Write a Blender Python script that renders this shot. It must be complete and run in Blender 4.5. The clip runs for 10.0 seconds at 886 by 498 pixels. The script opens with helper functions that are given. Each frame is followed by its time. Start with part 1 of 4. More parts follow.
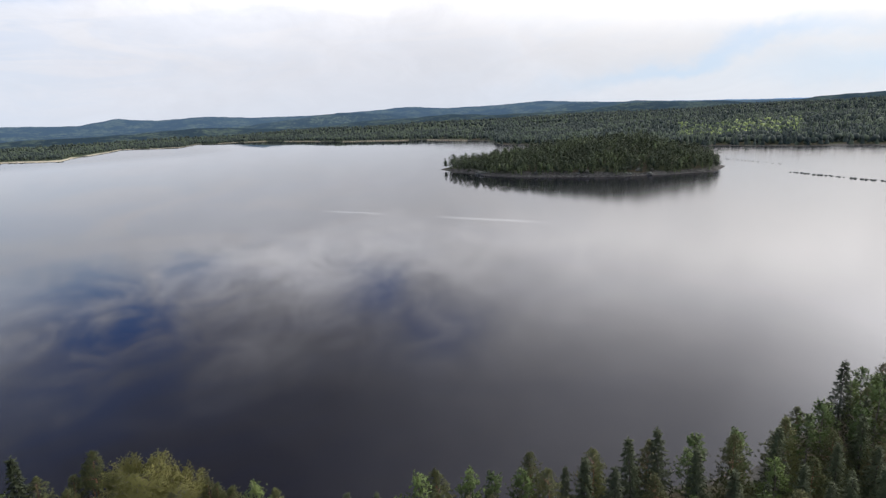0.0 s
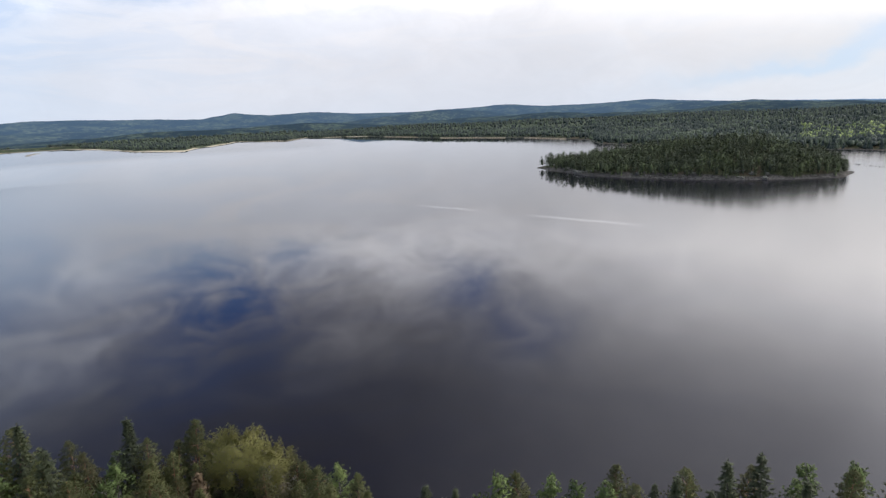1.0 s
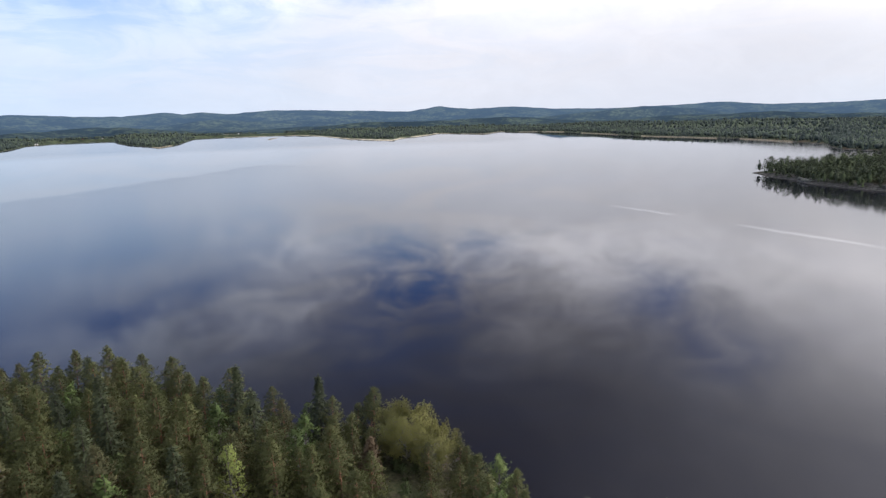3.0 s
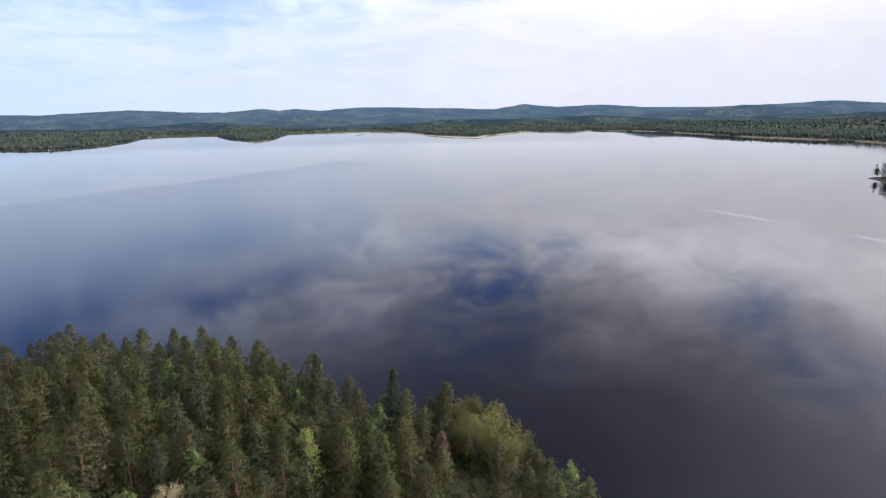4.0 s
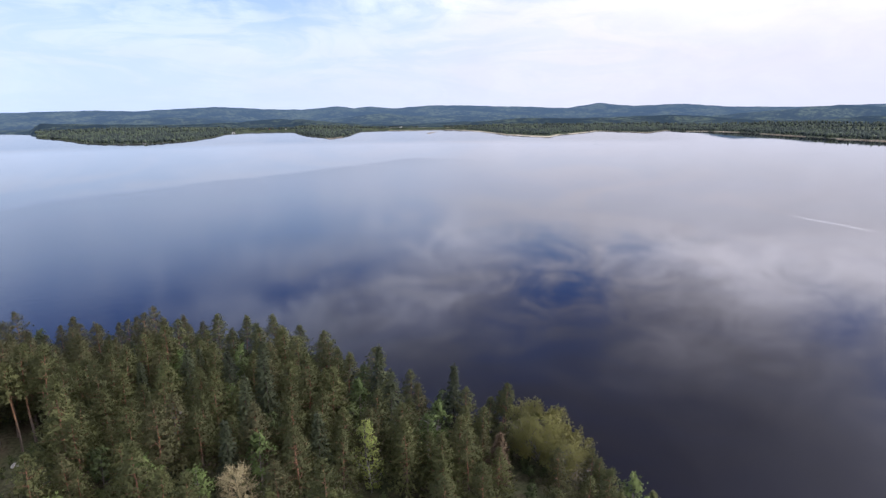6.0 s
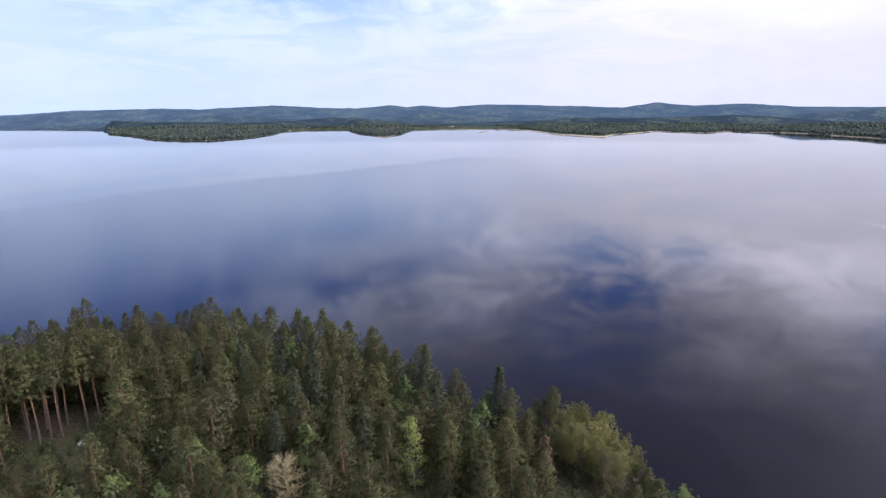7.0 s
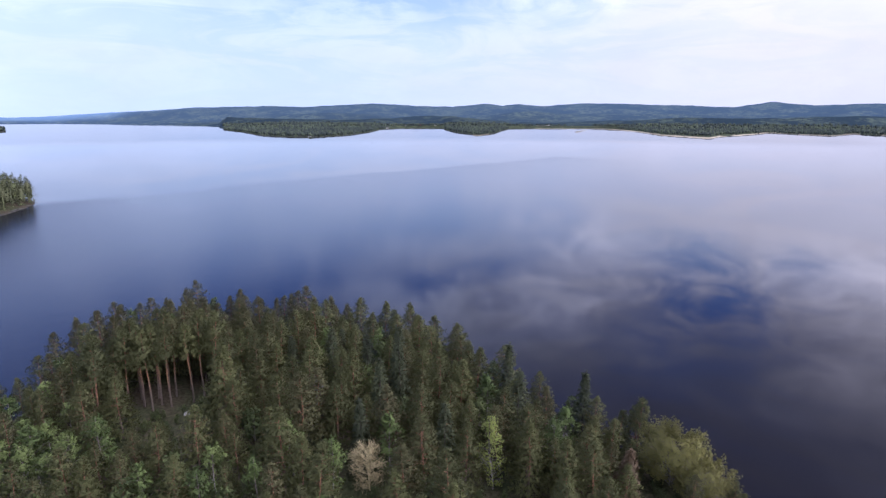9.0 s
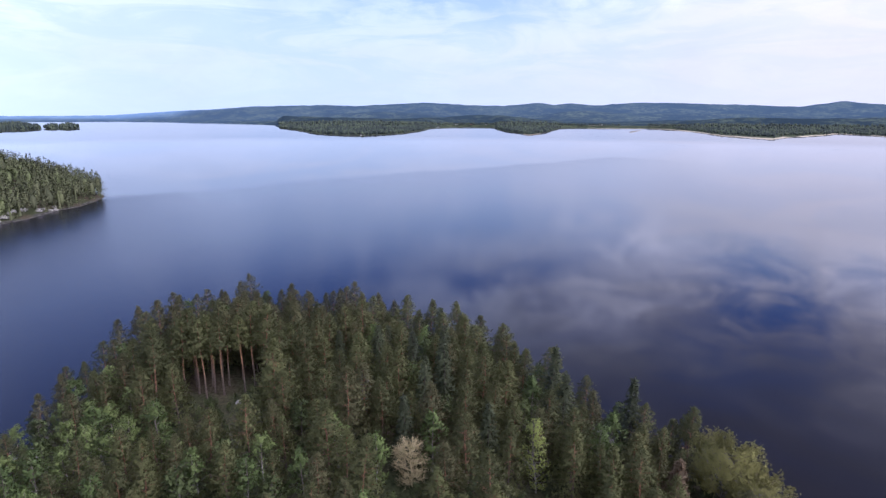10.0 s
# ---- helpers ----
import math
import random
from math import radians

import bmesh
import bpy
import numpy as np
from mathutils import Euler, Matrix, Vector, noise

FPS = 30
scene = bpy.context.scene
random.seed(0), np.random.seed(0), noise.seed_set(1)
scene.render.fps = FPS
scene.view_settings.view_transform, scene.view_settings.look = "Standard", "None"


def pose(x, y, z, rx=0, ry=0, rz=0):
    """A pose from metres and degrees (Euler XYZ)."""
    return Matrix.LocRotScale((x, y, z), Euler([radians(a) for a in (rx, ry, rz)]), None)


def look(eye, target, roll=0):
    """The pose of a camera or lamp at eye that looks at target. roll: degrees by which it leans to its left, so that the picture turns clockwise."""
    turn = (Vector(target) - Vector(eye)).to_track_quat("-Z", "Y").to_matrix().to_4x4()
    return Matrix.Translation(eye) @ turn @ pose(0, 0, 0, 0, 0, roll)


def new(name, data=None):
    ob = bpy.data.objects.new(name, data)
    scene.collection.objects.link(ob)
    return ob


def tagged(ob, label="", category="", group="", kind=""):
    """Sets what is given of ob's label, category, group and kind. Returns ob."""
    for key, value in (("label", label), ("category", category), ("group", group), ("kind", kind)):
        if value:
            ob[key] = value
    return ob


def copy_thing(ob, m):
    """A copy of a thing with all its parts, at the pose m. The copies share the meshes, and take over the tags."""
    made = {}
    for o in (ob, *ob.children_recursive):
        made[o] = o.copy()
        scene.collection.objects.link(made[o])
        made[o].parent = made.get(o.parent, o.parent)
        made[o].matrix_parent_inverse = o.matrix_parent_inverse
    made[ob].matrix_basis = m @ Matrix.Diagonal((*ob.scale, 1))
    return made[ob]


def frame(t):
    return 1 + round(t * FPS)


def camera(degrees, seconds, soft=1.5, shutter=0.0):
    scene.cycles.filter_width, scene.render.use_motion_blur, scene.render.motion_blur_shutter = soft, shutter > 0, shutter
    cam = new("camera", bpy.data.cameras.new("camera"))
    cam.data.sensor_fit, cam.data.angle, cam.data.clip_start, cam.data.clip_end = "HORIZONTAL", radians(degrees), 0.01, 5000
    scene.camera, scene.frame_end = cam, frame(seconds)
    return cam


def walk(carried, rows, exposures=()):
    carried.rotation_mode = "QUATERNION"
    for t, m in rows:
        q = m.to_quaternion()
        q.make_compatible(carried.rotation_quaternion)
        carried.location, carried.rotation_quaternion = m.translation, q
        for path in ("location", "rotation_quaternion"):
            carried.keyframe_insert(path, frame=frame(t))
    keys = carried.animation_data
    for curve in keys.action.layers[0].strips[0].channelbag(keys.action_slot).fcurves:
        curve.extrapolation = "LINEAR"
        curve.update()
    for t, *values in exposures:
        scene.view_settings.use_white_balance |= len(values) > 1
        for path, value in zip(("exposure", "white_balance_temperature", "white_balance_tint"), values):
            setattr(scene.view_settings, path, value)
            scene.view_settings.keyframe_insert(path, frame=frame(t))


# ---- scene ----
# ------------------------------------------------------------------ camera
cam = camera(75.57, 10.0, soft=1.35)


def aim(x, y, z, yaw, pitch, roll):
    """A camera pose: yaw to the left of +y, pitch up, roll about the view axis."""
    level = pose(x, y, z, 90 + pitch, 0, yaw)
    return level @ pose(0, 0, 0, 0, 0, roll)


# seconds, x, y, z, yaw, pitch, roll: a drone that turns to its left almost on the spot
FLIGHT = [
    (0, 0.04, -0.30, 60.21, 0.65, -13.30, -3.40),
    (0.5, 0.04, 0.27, 59.97, 5.48, -13.16, -3.05),
    (1, 0.03, 0.78, 59.75, 10.05, -13.06, -2.76),
    (1.5, 0.03, 1.23, 59.57, 14.45, -13.02, -2.50),
    (2, 0.02, 1.62, 59.41, 19.52, -12.95, -2.17),
    (2.5, 0.01, 1.97, 59.27, 24.08, -12.91, -1.84),
    (3, -0.00, 2.28, 59.16, 28.92, -12.85, -1.48),
    (3.2, -0.01, 2.39, 59.12, 31.02, -12.86, -1.36),
    (4.3, -0.04, 2.89, 58.95, 38.32, -12.92, -0.96),
    (4.5, -0.05, 2.96, 58.92, 38.78, -12.94, -0.91),
    (5, -0.07, 3.12, 58.87, 39.49, -12.92, -0.86),
    (5.5, -0.09, 3.26, 58.84, 41.55, -12.94, -0.75),
    (6.8, -0.16, 3.52, 58.77, 48.03, -13.00, -0.39),
    (7, -0.17, 3.55, 58.77, 49.04, -13.01, -0.35),
    (7.5, -0.20, 3.63, 58.75, 50.99, -13.04, -0.26),
    (8, -0.23, 3.69, 58.73, 53.13, -13.05, -0.14),
    (8.5, -0.27, 3.75, 58.71, 55.51, -13.11, -0.03),
    (9, -0.31, 3.82, 58.69, 58.20, -13.13, 0.08),
    (9.5, -0.35, 3.88, 58.66, 60.45, -13.18, 0.16),
    (10, -0.39, 3.96, 58.62, 63.13, -13.22, 0.22),
]
walk(cam, [(row[0], aim(*row[1:])) for row in FLIGHT], [(0, -0.2, 5980, 8.5), (5, 0.0, 5860, 14), (10, 0.0, 5380, 25)])

# ------------------------------------------------------------------ nodes


class Nodes:
    """A short way of writing node trees."""

    def __init__(self, tree):
        self.tree = tree
        tree.nodes.clear()

    def add(self, kind, **settings):
        node = self.tree.nodes.new(kind)
        for key, value in settings.items():
            if key == "operation":
                node.operation = value
            elif key == "blend_type":
                node.blend_type = value
            elif key == "data_type":
                node.data_type = value
            elif key == "interpolation_type":
                node.interpolation_type = value
        return node

    def put(self, socket, value):
        if isinstance(value, bpy.types.NodeSocket):
            self.tree.links.new(value, socket)
        elif value is not None:
            socket.default_value = value

    def math(self, operation, a, b=None, c=None):
        node = self.add("ShaderNodeMath", operation=operation)
        for socket, value in zip(node.inputs, (a, b, c)):
            self.put(socket, value)
        return node.outputs[0]

    def smooth(self, value, low, high, to_low=0.0, to_high=1.0):
        node = self.add("ShaderNodeMapRange", interpolation_type="SMOOTHSTEP")
        for name, v in (("Value", value), ("From Min", low), ("From Max", high), ("To Min", to_low), ("To Max", to_high)):
            self.put(node.inputs[name], v)
        return node.outputs[0]

    def noise(self, vector, scale, detail=3.0, rough=0.5, warp=0.0):
        node = self.add("ShaderNodeTexNoise")
        self.put(node.inputs["Vector"], vector)
        node.inputs["Scale"].default_value = scale
        node.inputs["Detail"].default_value = detail
        node.inputs["Roughness"].default_value = rough
        node.inputs["Distortion"].default_value = warp
        return node.outputs[0]

    def mix(self, factor, a, b, blend="MIX"):
        node = self.add("ShaderNodeMix", data_type="RGBA", blend_type=blend)
        self.put(node.inputs[0], factor)
        self.put(node.inputs[6], a)
        self.put(node.inputs[7], b)
        return node.outputs[2]

    def ramp(self, value, stops):
        node = self.add("ShaderNodeValToRGB")
        self.put(node.inputs[0], value)
        items = node.color_ramp.elements
        while len(items) < len(stops):
            items.new(0.5)
        for item, (place, colour) in zip(items, stops):
            item.position, item.color = place, (*colour, 1)
        return node.outputs[0]

    def curve(self, value, points):
        node = self.add("ShaderNodeFloatCurve")
        self.put(node.inputs["Value"], value)
        line = node.mapping.curves[0]
        while len(line.points) < len(points):
            line.points.new(0.5, 0.5)
        for p, place in zip(line.points, points):
            p.location = place
        node.mapping.update()
        return node.outputs[0]

    def combine(self, x, y, z):
        node = self.add("ShaderNodeCombineXYZ")
        for socket, value in zip(node.inputs, (x, y, z)):
            self.put(socket, value)
        return node.outputs[0]

    def split(self, vector):
        node = self.add("ShaderNodeSeparateXYZ")
        self.put(node.inputs[0], vector)
        return node.outputs


def rgb(r, g, b):
    return (r, g, b, 1.0)


# ------------------------------------------------------------------ sky and sun
SUN_EL, SUN_AZ = 36.0, 60.0  # degrees above the horizon; degrees clockwise from +y

world = bpy.data.worlds.new("sky")
scene.world = world
world.use_nodes = True
w = Nodes(world.node_tree)
sky = w.add("ShaderNodeTexSky")
sky.sky_type = "NISHITA"
sky.sun_disc = False
sky.sun_elevation, sky.sun_rotation = radians(SUN_EL), radians(SUN_AZ)
sky.air_density, sky.dust_density, sky.ozone_density = 1.0, 0.6, 2.0
way = w.add("ShaderNodeTexCoord").outputs["Generated"]
dx, dy, dz = w.split(way)
turn = w.math("MULTIPLY", w.math("ARCTAN2", w.math("MULTIPLY", dx, -1.0), dy), 57.2958)  # degrees to the left of +y
lift = w.math("MULTIPLY", w.math("ARCSINE", dz), 57.2958)  # degrees above the horizon
# cloud sheet: its plane seen in perspective, long bands
high = w.math("MAXIMUM", dz, 0.02)
sheet = w.combine(w.math("DIVIDE", dx, high), w.math("DIVIDE", dy, high), 0.0)
bands = w.math("ADD", w.math("MULTIPLY", w.math("SUBTRACT", w.noise(sheet, 0.55, 4.0, 0.5, 0.6), 0.5), w.smooth(lift, 3.0, 14.0)), 0.5)
wisps = w.noise(w.combine(w.math("MULTIPLY", turn, 0.05), w.math("MULTIPLY", lift, 0.22), 0.0), 1.6, 5.0, 0.6, 1.2)
warp_a = w.math("MULTIPLY", w.math("SUBTRACT", w.noise(w.combine(w.math("MULTIPLY", turn, 0.1), w.math("MULTIPLY", lift, 0.14), 3.0), 1.0, 4.0, 0.6), 0.5), 9.0)
warp_b = w.math("MULTIPLY", w.math("SUBTRACT", w.noise(w.combine(w.math("MULTIPLY", turn, 0.12), w.math("MULTIPLY", lift, 0.16), 9.0), 1.0, 4.0, 0.6), 0.5), 6.0)
turn_w, lift_w = w.math("ADD", turn, warp_a), w.math("ADD", lift, warp_b)


def opening(az, el, wide, tall, slant=0.0, much=1.0):
    """A soft gap in the clouds, by its direction and half sizes in degrees."""
    u = w.math("SUBTRACT", turn_w, az)
    v = w.math("SUBTRACT", w.math("SUBTRACT", lift_w, el), w.math("MULTIPLY", u, slant))
    r = w.math("ADD", w.math("POWER", w.math("DIVIDE", u, wide), 2.0), w.math("POWER", w.math("DIVIDE", v, tall), 2.0))
    return w.math("MULTIPLY", w.math("POWER", 2.71828, w.math("MULTIPLY", r, -1.0)), much)


clear = opening(31.5, 15.5, 6.5, 4.4, 0.0, 0.86)
for gap in ((34, 12.0, 4.5, 2.0, 0.2, 0.5), (34, 22, 9, 5.0, 0.0, 0.45), (25, 12.3, 2.6, 1.6, 0.0, 0.5), (8.2, 17.2, 3.6, 2.2, 0.0, 0.6), (2.0, 21.5, 4.5, 3.2, 0.0, 0.5), (58, 16.2, 8, 1.3, 0.28, 0.62), (88, 17.0, 21, 5.5, 0.0, 0.75), (86, 28, 28, 9), (100, 42, 40, 16), (66, 9.5, 17, 4.5, 0.0, 0.9), (50, 8.0, 10, 3.8, 0.1, 0.62)):
    clear = w.math("ADD", clear, opening(*gap))
# white curls of cloud inside the widest gap
for curl in ((28.0, 13.2, 1.2, 1.9, 0.0, 0.7), (33.2, 15.6, 1.5, 1.3, 0.0, 0.6), (25.6, 15.8, 0.9, 2.4, 0.0, 0.5), (31.5, 19.0, 2.5, 0.8, 0.3, 0.3)):
    clear = w.math("MULTIPLY", clear, w.math("SUBTRACT", 1.0, opening(*curl)))
streaks = w.noise(w.combine(w.math("ADD", w.math("MULTIPLY", turn, 0.16), w.math("MULTIPLY", lift, 0.10)), w.math("SUBTRACT", w.math("MULTIPLY", lift, 0.34), w.math("MULTIPLY", turn, 0.05)), 2.0), 0.8, 6.0, 0.62, 1.4)
clear = w.math("MULTIPLY", clear, w.math("MULTIPLY", w.math("SUBTRACT", 1.0, w.math("MULTIPLY", w.smooth(streaks, 0.36, 0.68, 0.0, 0.6), w.smooth(lift, 8.0, 15.0, 0.25, 1.0))), w.smooth(lift, 6.0, 13.0, 0.25, 1.0)))
low_gap = w.math("MULTIPLY", w.math("MAXIMUM", opening(-24, 3.6, 12, 0.9, -0.16), opening(-38, 2.0, 10, 1.6)), w.smooth(lift, 9.0, 6.0))
veil = w.math("MULTIPLY", w.smooth(turn, 0.0, 80.0, 0.15, 1.0), w.smooth(wisps, 0.38, 0.62))
veil = w.math("MULTIPLY", veil, w.smooth(lift, 0.0, 7.0, 0.3, 1.0))
clear = w.math("MINIMUM", w.math("ADD", clear, w.math("ADD", w.math("MULTIPLY", veil, 0.4), w.math("MULTIPLY", low_gap, 0.5))), 0.96)
cloud = w.ramp(
    w.math("DIVIDE", lift, 90.0),
    [
        (0.0, (0.82, 0.86, 0.93)),
        (0.06, (0.89, 0.895, 0.928)),
        (0.1, (1.03, 1.02, 1.035)),
        (0.14, (1.23, 1.21, 1.225)),
        (0.2, (0.97, 0.965, 1.01)),
        (0.3, (0.52, 0.525, 0.57)),
        (0.42, (0.46, 0.46, 0.495)),
        (0.55, (1.05, 1.05, 1.07)),
        (1.0, (1.3, 1.3, 1.3)),
    ],
)
cloud = w.mix(1.0, cloud, w.mix(w.smooth(turn, 80.0, 25.0), rgb(0.9, 0.995, 1.09), rgb(1.05, 1.0, 0.97)), "MULTIPLY")
# a dark belly of cloud over the lake
belly = w.math("MAXIMUM", opening(26, 34, 38, 11.0), w.math("MAXIMUM", opening(37, 28, 12, 7), opening(31, 22.5, 9, 6, 0.0, 0.85)))
# brighter cloud towards the hidden sun, and behind the flight
toward = w.math("ADD", w.math("MULTIPLY", dx, math.sin(radians(SUN_AZ)) * math.cos(radians(SUN_EL))), w.math("ADD", w.math("MULTIPLY", dy, math.cos(radians(SUN_AZ)) * math.cos(radians(SUN_EL))), w.math("MULTIPLY", dz, math.sin(radians(SUN_EL)))))
glow = w.math("ADD", w.smooth(toward, 0.38, 1.0, 0.0, 2.8), w.smooth(toward, 0.85, 1.0, 0.0, 4.0))
glow = w.math("MULTIPLY", glow, w.smooth(lift, 3.0, 20.0, 0.07, 1.0))
rear = w.smooth(dy, 0.1, -0.5, 0.0, 0.5)
billow = w.noise(w.combine(w.math("MULTIPLY", turn_w, 0.07), w.math("MULTIPLY", lift_w, 0.11), 5.0), 1.0, 5.0, 0.6, 0.8)
shade = w.math("MULTIPLY", w.smooth(bands, 0.3, 0.7, 0.95, 1.05), w.math("MULTIPLY", w.smooth(billow, 0.3, 0.72, 0.76, 1.2), w.smooth(streaks, 0.3, 0.7, 0.86, 1.15)))
shade = w.math("ADD", 1.0, w.math("MULTIPLY", w.math("SUBTRACT", shade, 1.0), w.smooth(lift, 7.0, 16.0, 0.12, 1.0)))
shade = w.math("MULTIPLY", shade, w.math("SUBTRACT", 1.0, w.math("MULTIPLY", belly, 0.68)))
# a lighter bank over the far shore, a darker one above it
light_bank = w.math("MULTIPLY", w.math("MAXIMUM", opening(14, 13.5, 19, 4.0), opening(46, 17, 5, 6, 0.0, 0.8)), 0.34)
dark_bank = w.math("MULTIPLY", opening(-14, 27, 24, 14), 0.42)
shade = w.math("MULTIPLY", shade, w.math("SUBTRACT", w.math("ADD", 1.0, light_bank), dark_bank))
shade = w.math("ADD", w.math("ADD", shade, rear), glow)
cloud = w.mix(1.0, cloud, w.combine(shade, shade, shade), "MULTIPLY")
cloud = w.mix(1.0, cloud, w.mix(w.smooth(toward, 0.35, 0.9), rgb(1, 1, 1), rgb(1.03, 1.0, 0.93)), "MULTIPLY")
blue = w.mix(1.0, sky.outputs[0], w.mix(w.smooth(lift, 3.0, 16.0), rgb(0.09, 0.115, 0.14), rgb(0.055, 0.08, 0.138)), "MULTIPLY")
blue = w.mix(w.smooth(lift, 9.0, 18.0, 0.75, 0.0), blue, rgb(0.62, 0.79, 1.04))
out = w.mix(clear, cloud, blue)
shine = w.add("ShaderNodeBackground")
w.put(shine.inputs["Color"], out)
shine.inputs["Strength"].default_value = 1.0
w.put(w.add("ShaderNodeOutputWorld").inputs["Surface"], shine.outputs[0])

sun = new("sun", bpy.data.lights.new("sun", "SUN"))
sun.data.energy, sun.data.angle, sun.data.color = 1.3, radians(24), (1.0, 0.9, 0.76)
sun.matrix_basis = look((0, 0, 0), (-math.sin(radians(SUN_AZ)) * math.cos(radians(SUN_EL)), -math.cos(radians(SUN_AZ)) * math.cos(radians(SUN_EL)), -math.sin(radians(SUN_EL))))
sun.location = (300, 60, 400)

# ------------------------------------------------------------------ materials


def material(name):
    m = bpy.data.materials.new(name)
    m.use_nodes = True
    n = Nodes(m.node_tree)
    shader = n.add("ShaderNodeBsdfPrincipled")
    n.put(n.add("ShaderNodeOutputMaterial").inputs["Surface"], shader.outputs[0])
    return m, n, shader


def foliage(name, dark, light, spread=0.5, rough=0.65, translucent=0.0, dry=None):
    """Needles or leaves: tint by tree, by clump and by slow drift over the crown."""
    m, n, shader = material(name)
    tree = n.add("ShaderNodeObjectInfo").outputs["Random"]
    clump = n.add("ShaderNodeNewGeometry").outputs["Random Per Island"]
    place = n.add("ShaderNodeTexCoord").outputs["Object"]
    drift = n.noise(place, 0.5, 3.0, 0.6)
    f = n.math("ADD", n.math("MULTIPLY", clump, 0.16), n.math("ADD", n.math("MULTIPLY", tree, spread), n.math("MULTIPLY", n.math("SUBTRACT", drift, 0.35), 0.3)))
    f = n.smooth(f, 0.0, 0.4 + spread)
    colour = n.mix(f, rgb(*dark), rgb(*light))
    if dry:
        other = n.math("FRACT", n.math("MULTIPLY", tree, 13.7))
        colour = n.mix(n.smooth(other, 0.6, 1.0, 0.0, 0.45), colour, rgb(*dry))
    n.put(shader.inputs["Base Color"], colour)
    shader.inputs["Roughness"].default_value = rough
    shader.inputs["Specular IOR Level"].default_value = 0.25
    if translucent:
        leaf = n.add("ShaderNodeBsdfTranslucent")
        n.put(leaf.inputs["Color"], colour)
        both = n.add("ShaderNodeMixShader")
        both.inputs[0].default_value = translucent
        n.put(both.inputs[1], shader.outputs[0])
        n.put(both.inputs[2], leaf.outputs[0])
        n.put(n.tree.nodes["Material Output"].inputs["Surface"], both.outputs[0])
    return m


def far_foliage(name, dark, light, fresh, size=0.006, share=0.66):
    """A wood far off: each tree its own tint, some of them fresh leaf trees in stands."""
    m, n, shader = material(name)
    tree = n.add("ShaderNodeNewGeometry").outputs["Random Per Island"]
    place = n.add("ShaderNodeTexCoord").outputs["Object"]
    stand = n.noise(place, size, 3.0, 0.6)
    colour = n.mix(n.smooth(tree, 0.0, 1.0), rgb(*dark), rgb(*light))
    leafy = n.smooth(n.math("ADD", n.math("MULTIPLY", tree, 0.35), stand), share, share + 0.16)
    n.put(shader.inputs["Base Color"], n.mix(leafy, colour, rgb(*fresh)))
    shader.inputs["Roughness"].default_value = 0.8
    shader.inputs["Specular IOR Level"].default_value = 0.15
    return m


def bark(name, low, high, crack):
    m, n, shader = material(name)
    place = n.add("ShaderNodeTexCoord").outputs["Object"]
    x, y, z = n.split(place)
    grain = n.noise(n.combine(x, y, n.math("MULTIPLY", z, 0.25)), 9.0, 4.0, 0.65)
    colour = n.mix(n.smooth(z, 3.0, 8.0), rgb(*low), rgb(*high))
    n.put(shader.inputs["Base Color"], n.mix(n.smooth(grain, 0.35, 0.6), rgb(*crack), colour))
    shader.inputs["Roughness"].default_value = 0.9
    bump = n.add("ShaderNodeBump")
    bump.inputs["Strength"].default_value = 0.6
    bump.inputs["Distance"].default_value = 0.03
    n.put(bump.inputs["Height"], grain)
    n.put(shader.inputs["Normal"], bump.outputs[0])
    return m


PINE = foliage("pine_needles", (0.077, 0.085, 0.034), (0.149, 0.157, 0.059), translucent=0.4, dry=(0.128, 0.112, 0.06))
SPRUCE = foliage("spruce_needles", (0.042, 0.051, 0.027), (0.085, 0.1, 0.048), translucent=0.25)
BIRCH = foliage("birch_leaves", (0.064, 0.094, 0.028), (0.155, 0.205, 0.06), translucent=0.2)
LIME = foliage("lime_green_leaves", (0.13, 0.17, 0.052), (0.235, 0.29, 0.094), translucent=0.2)
FRESH = foliage("first_leaves", (0.19, 0.225, 0.055), (0.32, 0.365, 0.1), translucent=0.35)
BUSH = foliage("young_leaves", (0.042, 0.058, 0.02), (0.105, 0.13, 0.042), translucent=0.2)
ASPEN = foliage("aspen_leaves", (0.185, 0.178, 0.06), (0.31, 0.3, 0.105), translucent=0.25)
RUSSET = foliage("withered_needles", (0.1, 0.07, 0.04), (0.155, 0.11, 0.068))
GREY = foliage("bare_twigs", (0.085, 0.078, 0.066), (0.16, 0.148, 0.125))
TWIG = foliage("pale_twigs", (0.3, 0.25, 0.13), (0.48, 0.41, 0.23))
PINE_BARK = bark("pine_bark", (0.11, 0.085, 0.07), (0.30, 0.15, 0.075), (0.05, 0.035, 0.028))
DARK_BARK = bark("spruce_bark", (0.09, 0.075, 0.065), (0.10, 0.08, 0.07), (0.035, 0.03, 0.026))
TAN_BARK = bark("twig_bark", (0.46, 0.39, 0.22), (0.46, 0.39, 0.22), (0.3, 0.25, 0.14))
WHITE_BARK = bark("birch_bark", (0.36, 0.34, 0.31), (0.2, 0.17, 0.14), (0.07, 0.06, 0.055))
ISLE_WOOD = far_foliage("island_wood", (0.03, 0.038, 0.025), (0.062, 0.073, 0.042), (0.085, 0.108, 0.048), 0.035, 0.68)
SHORE_WOOD = far_foliage("shore_wood", (0.02, 0.029, 0.027), (0.038, 0.05, 0.041), (0.055, 0.069, 0.045), 0.012)
LEAF_WOOD = far_foliage("leafy_wood", (0.06, 0.082, 0.032), (0.12, 0.155, 0.05), (0.17, 0.21, 0.07), 0.012, 0.6)
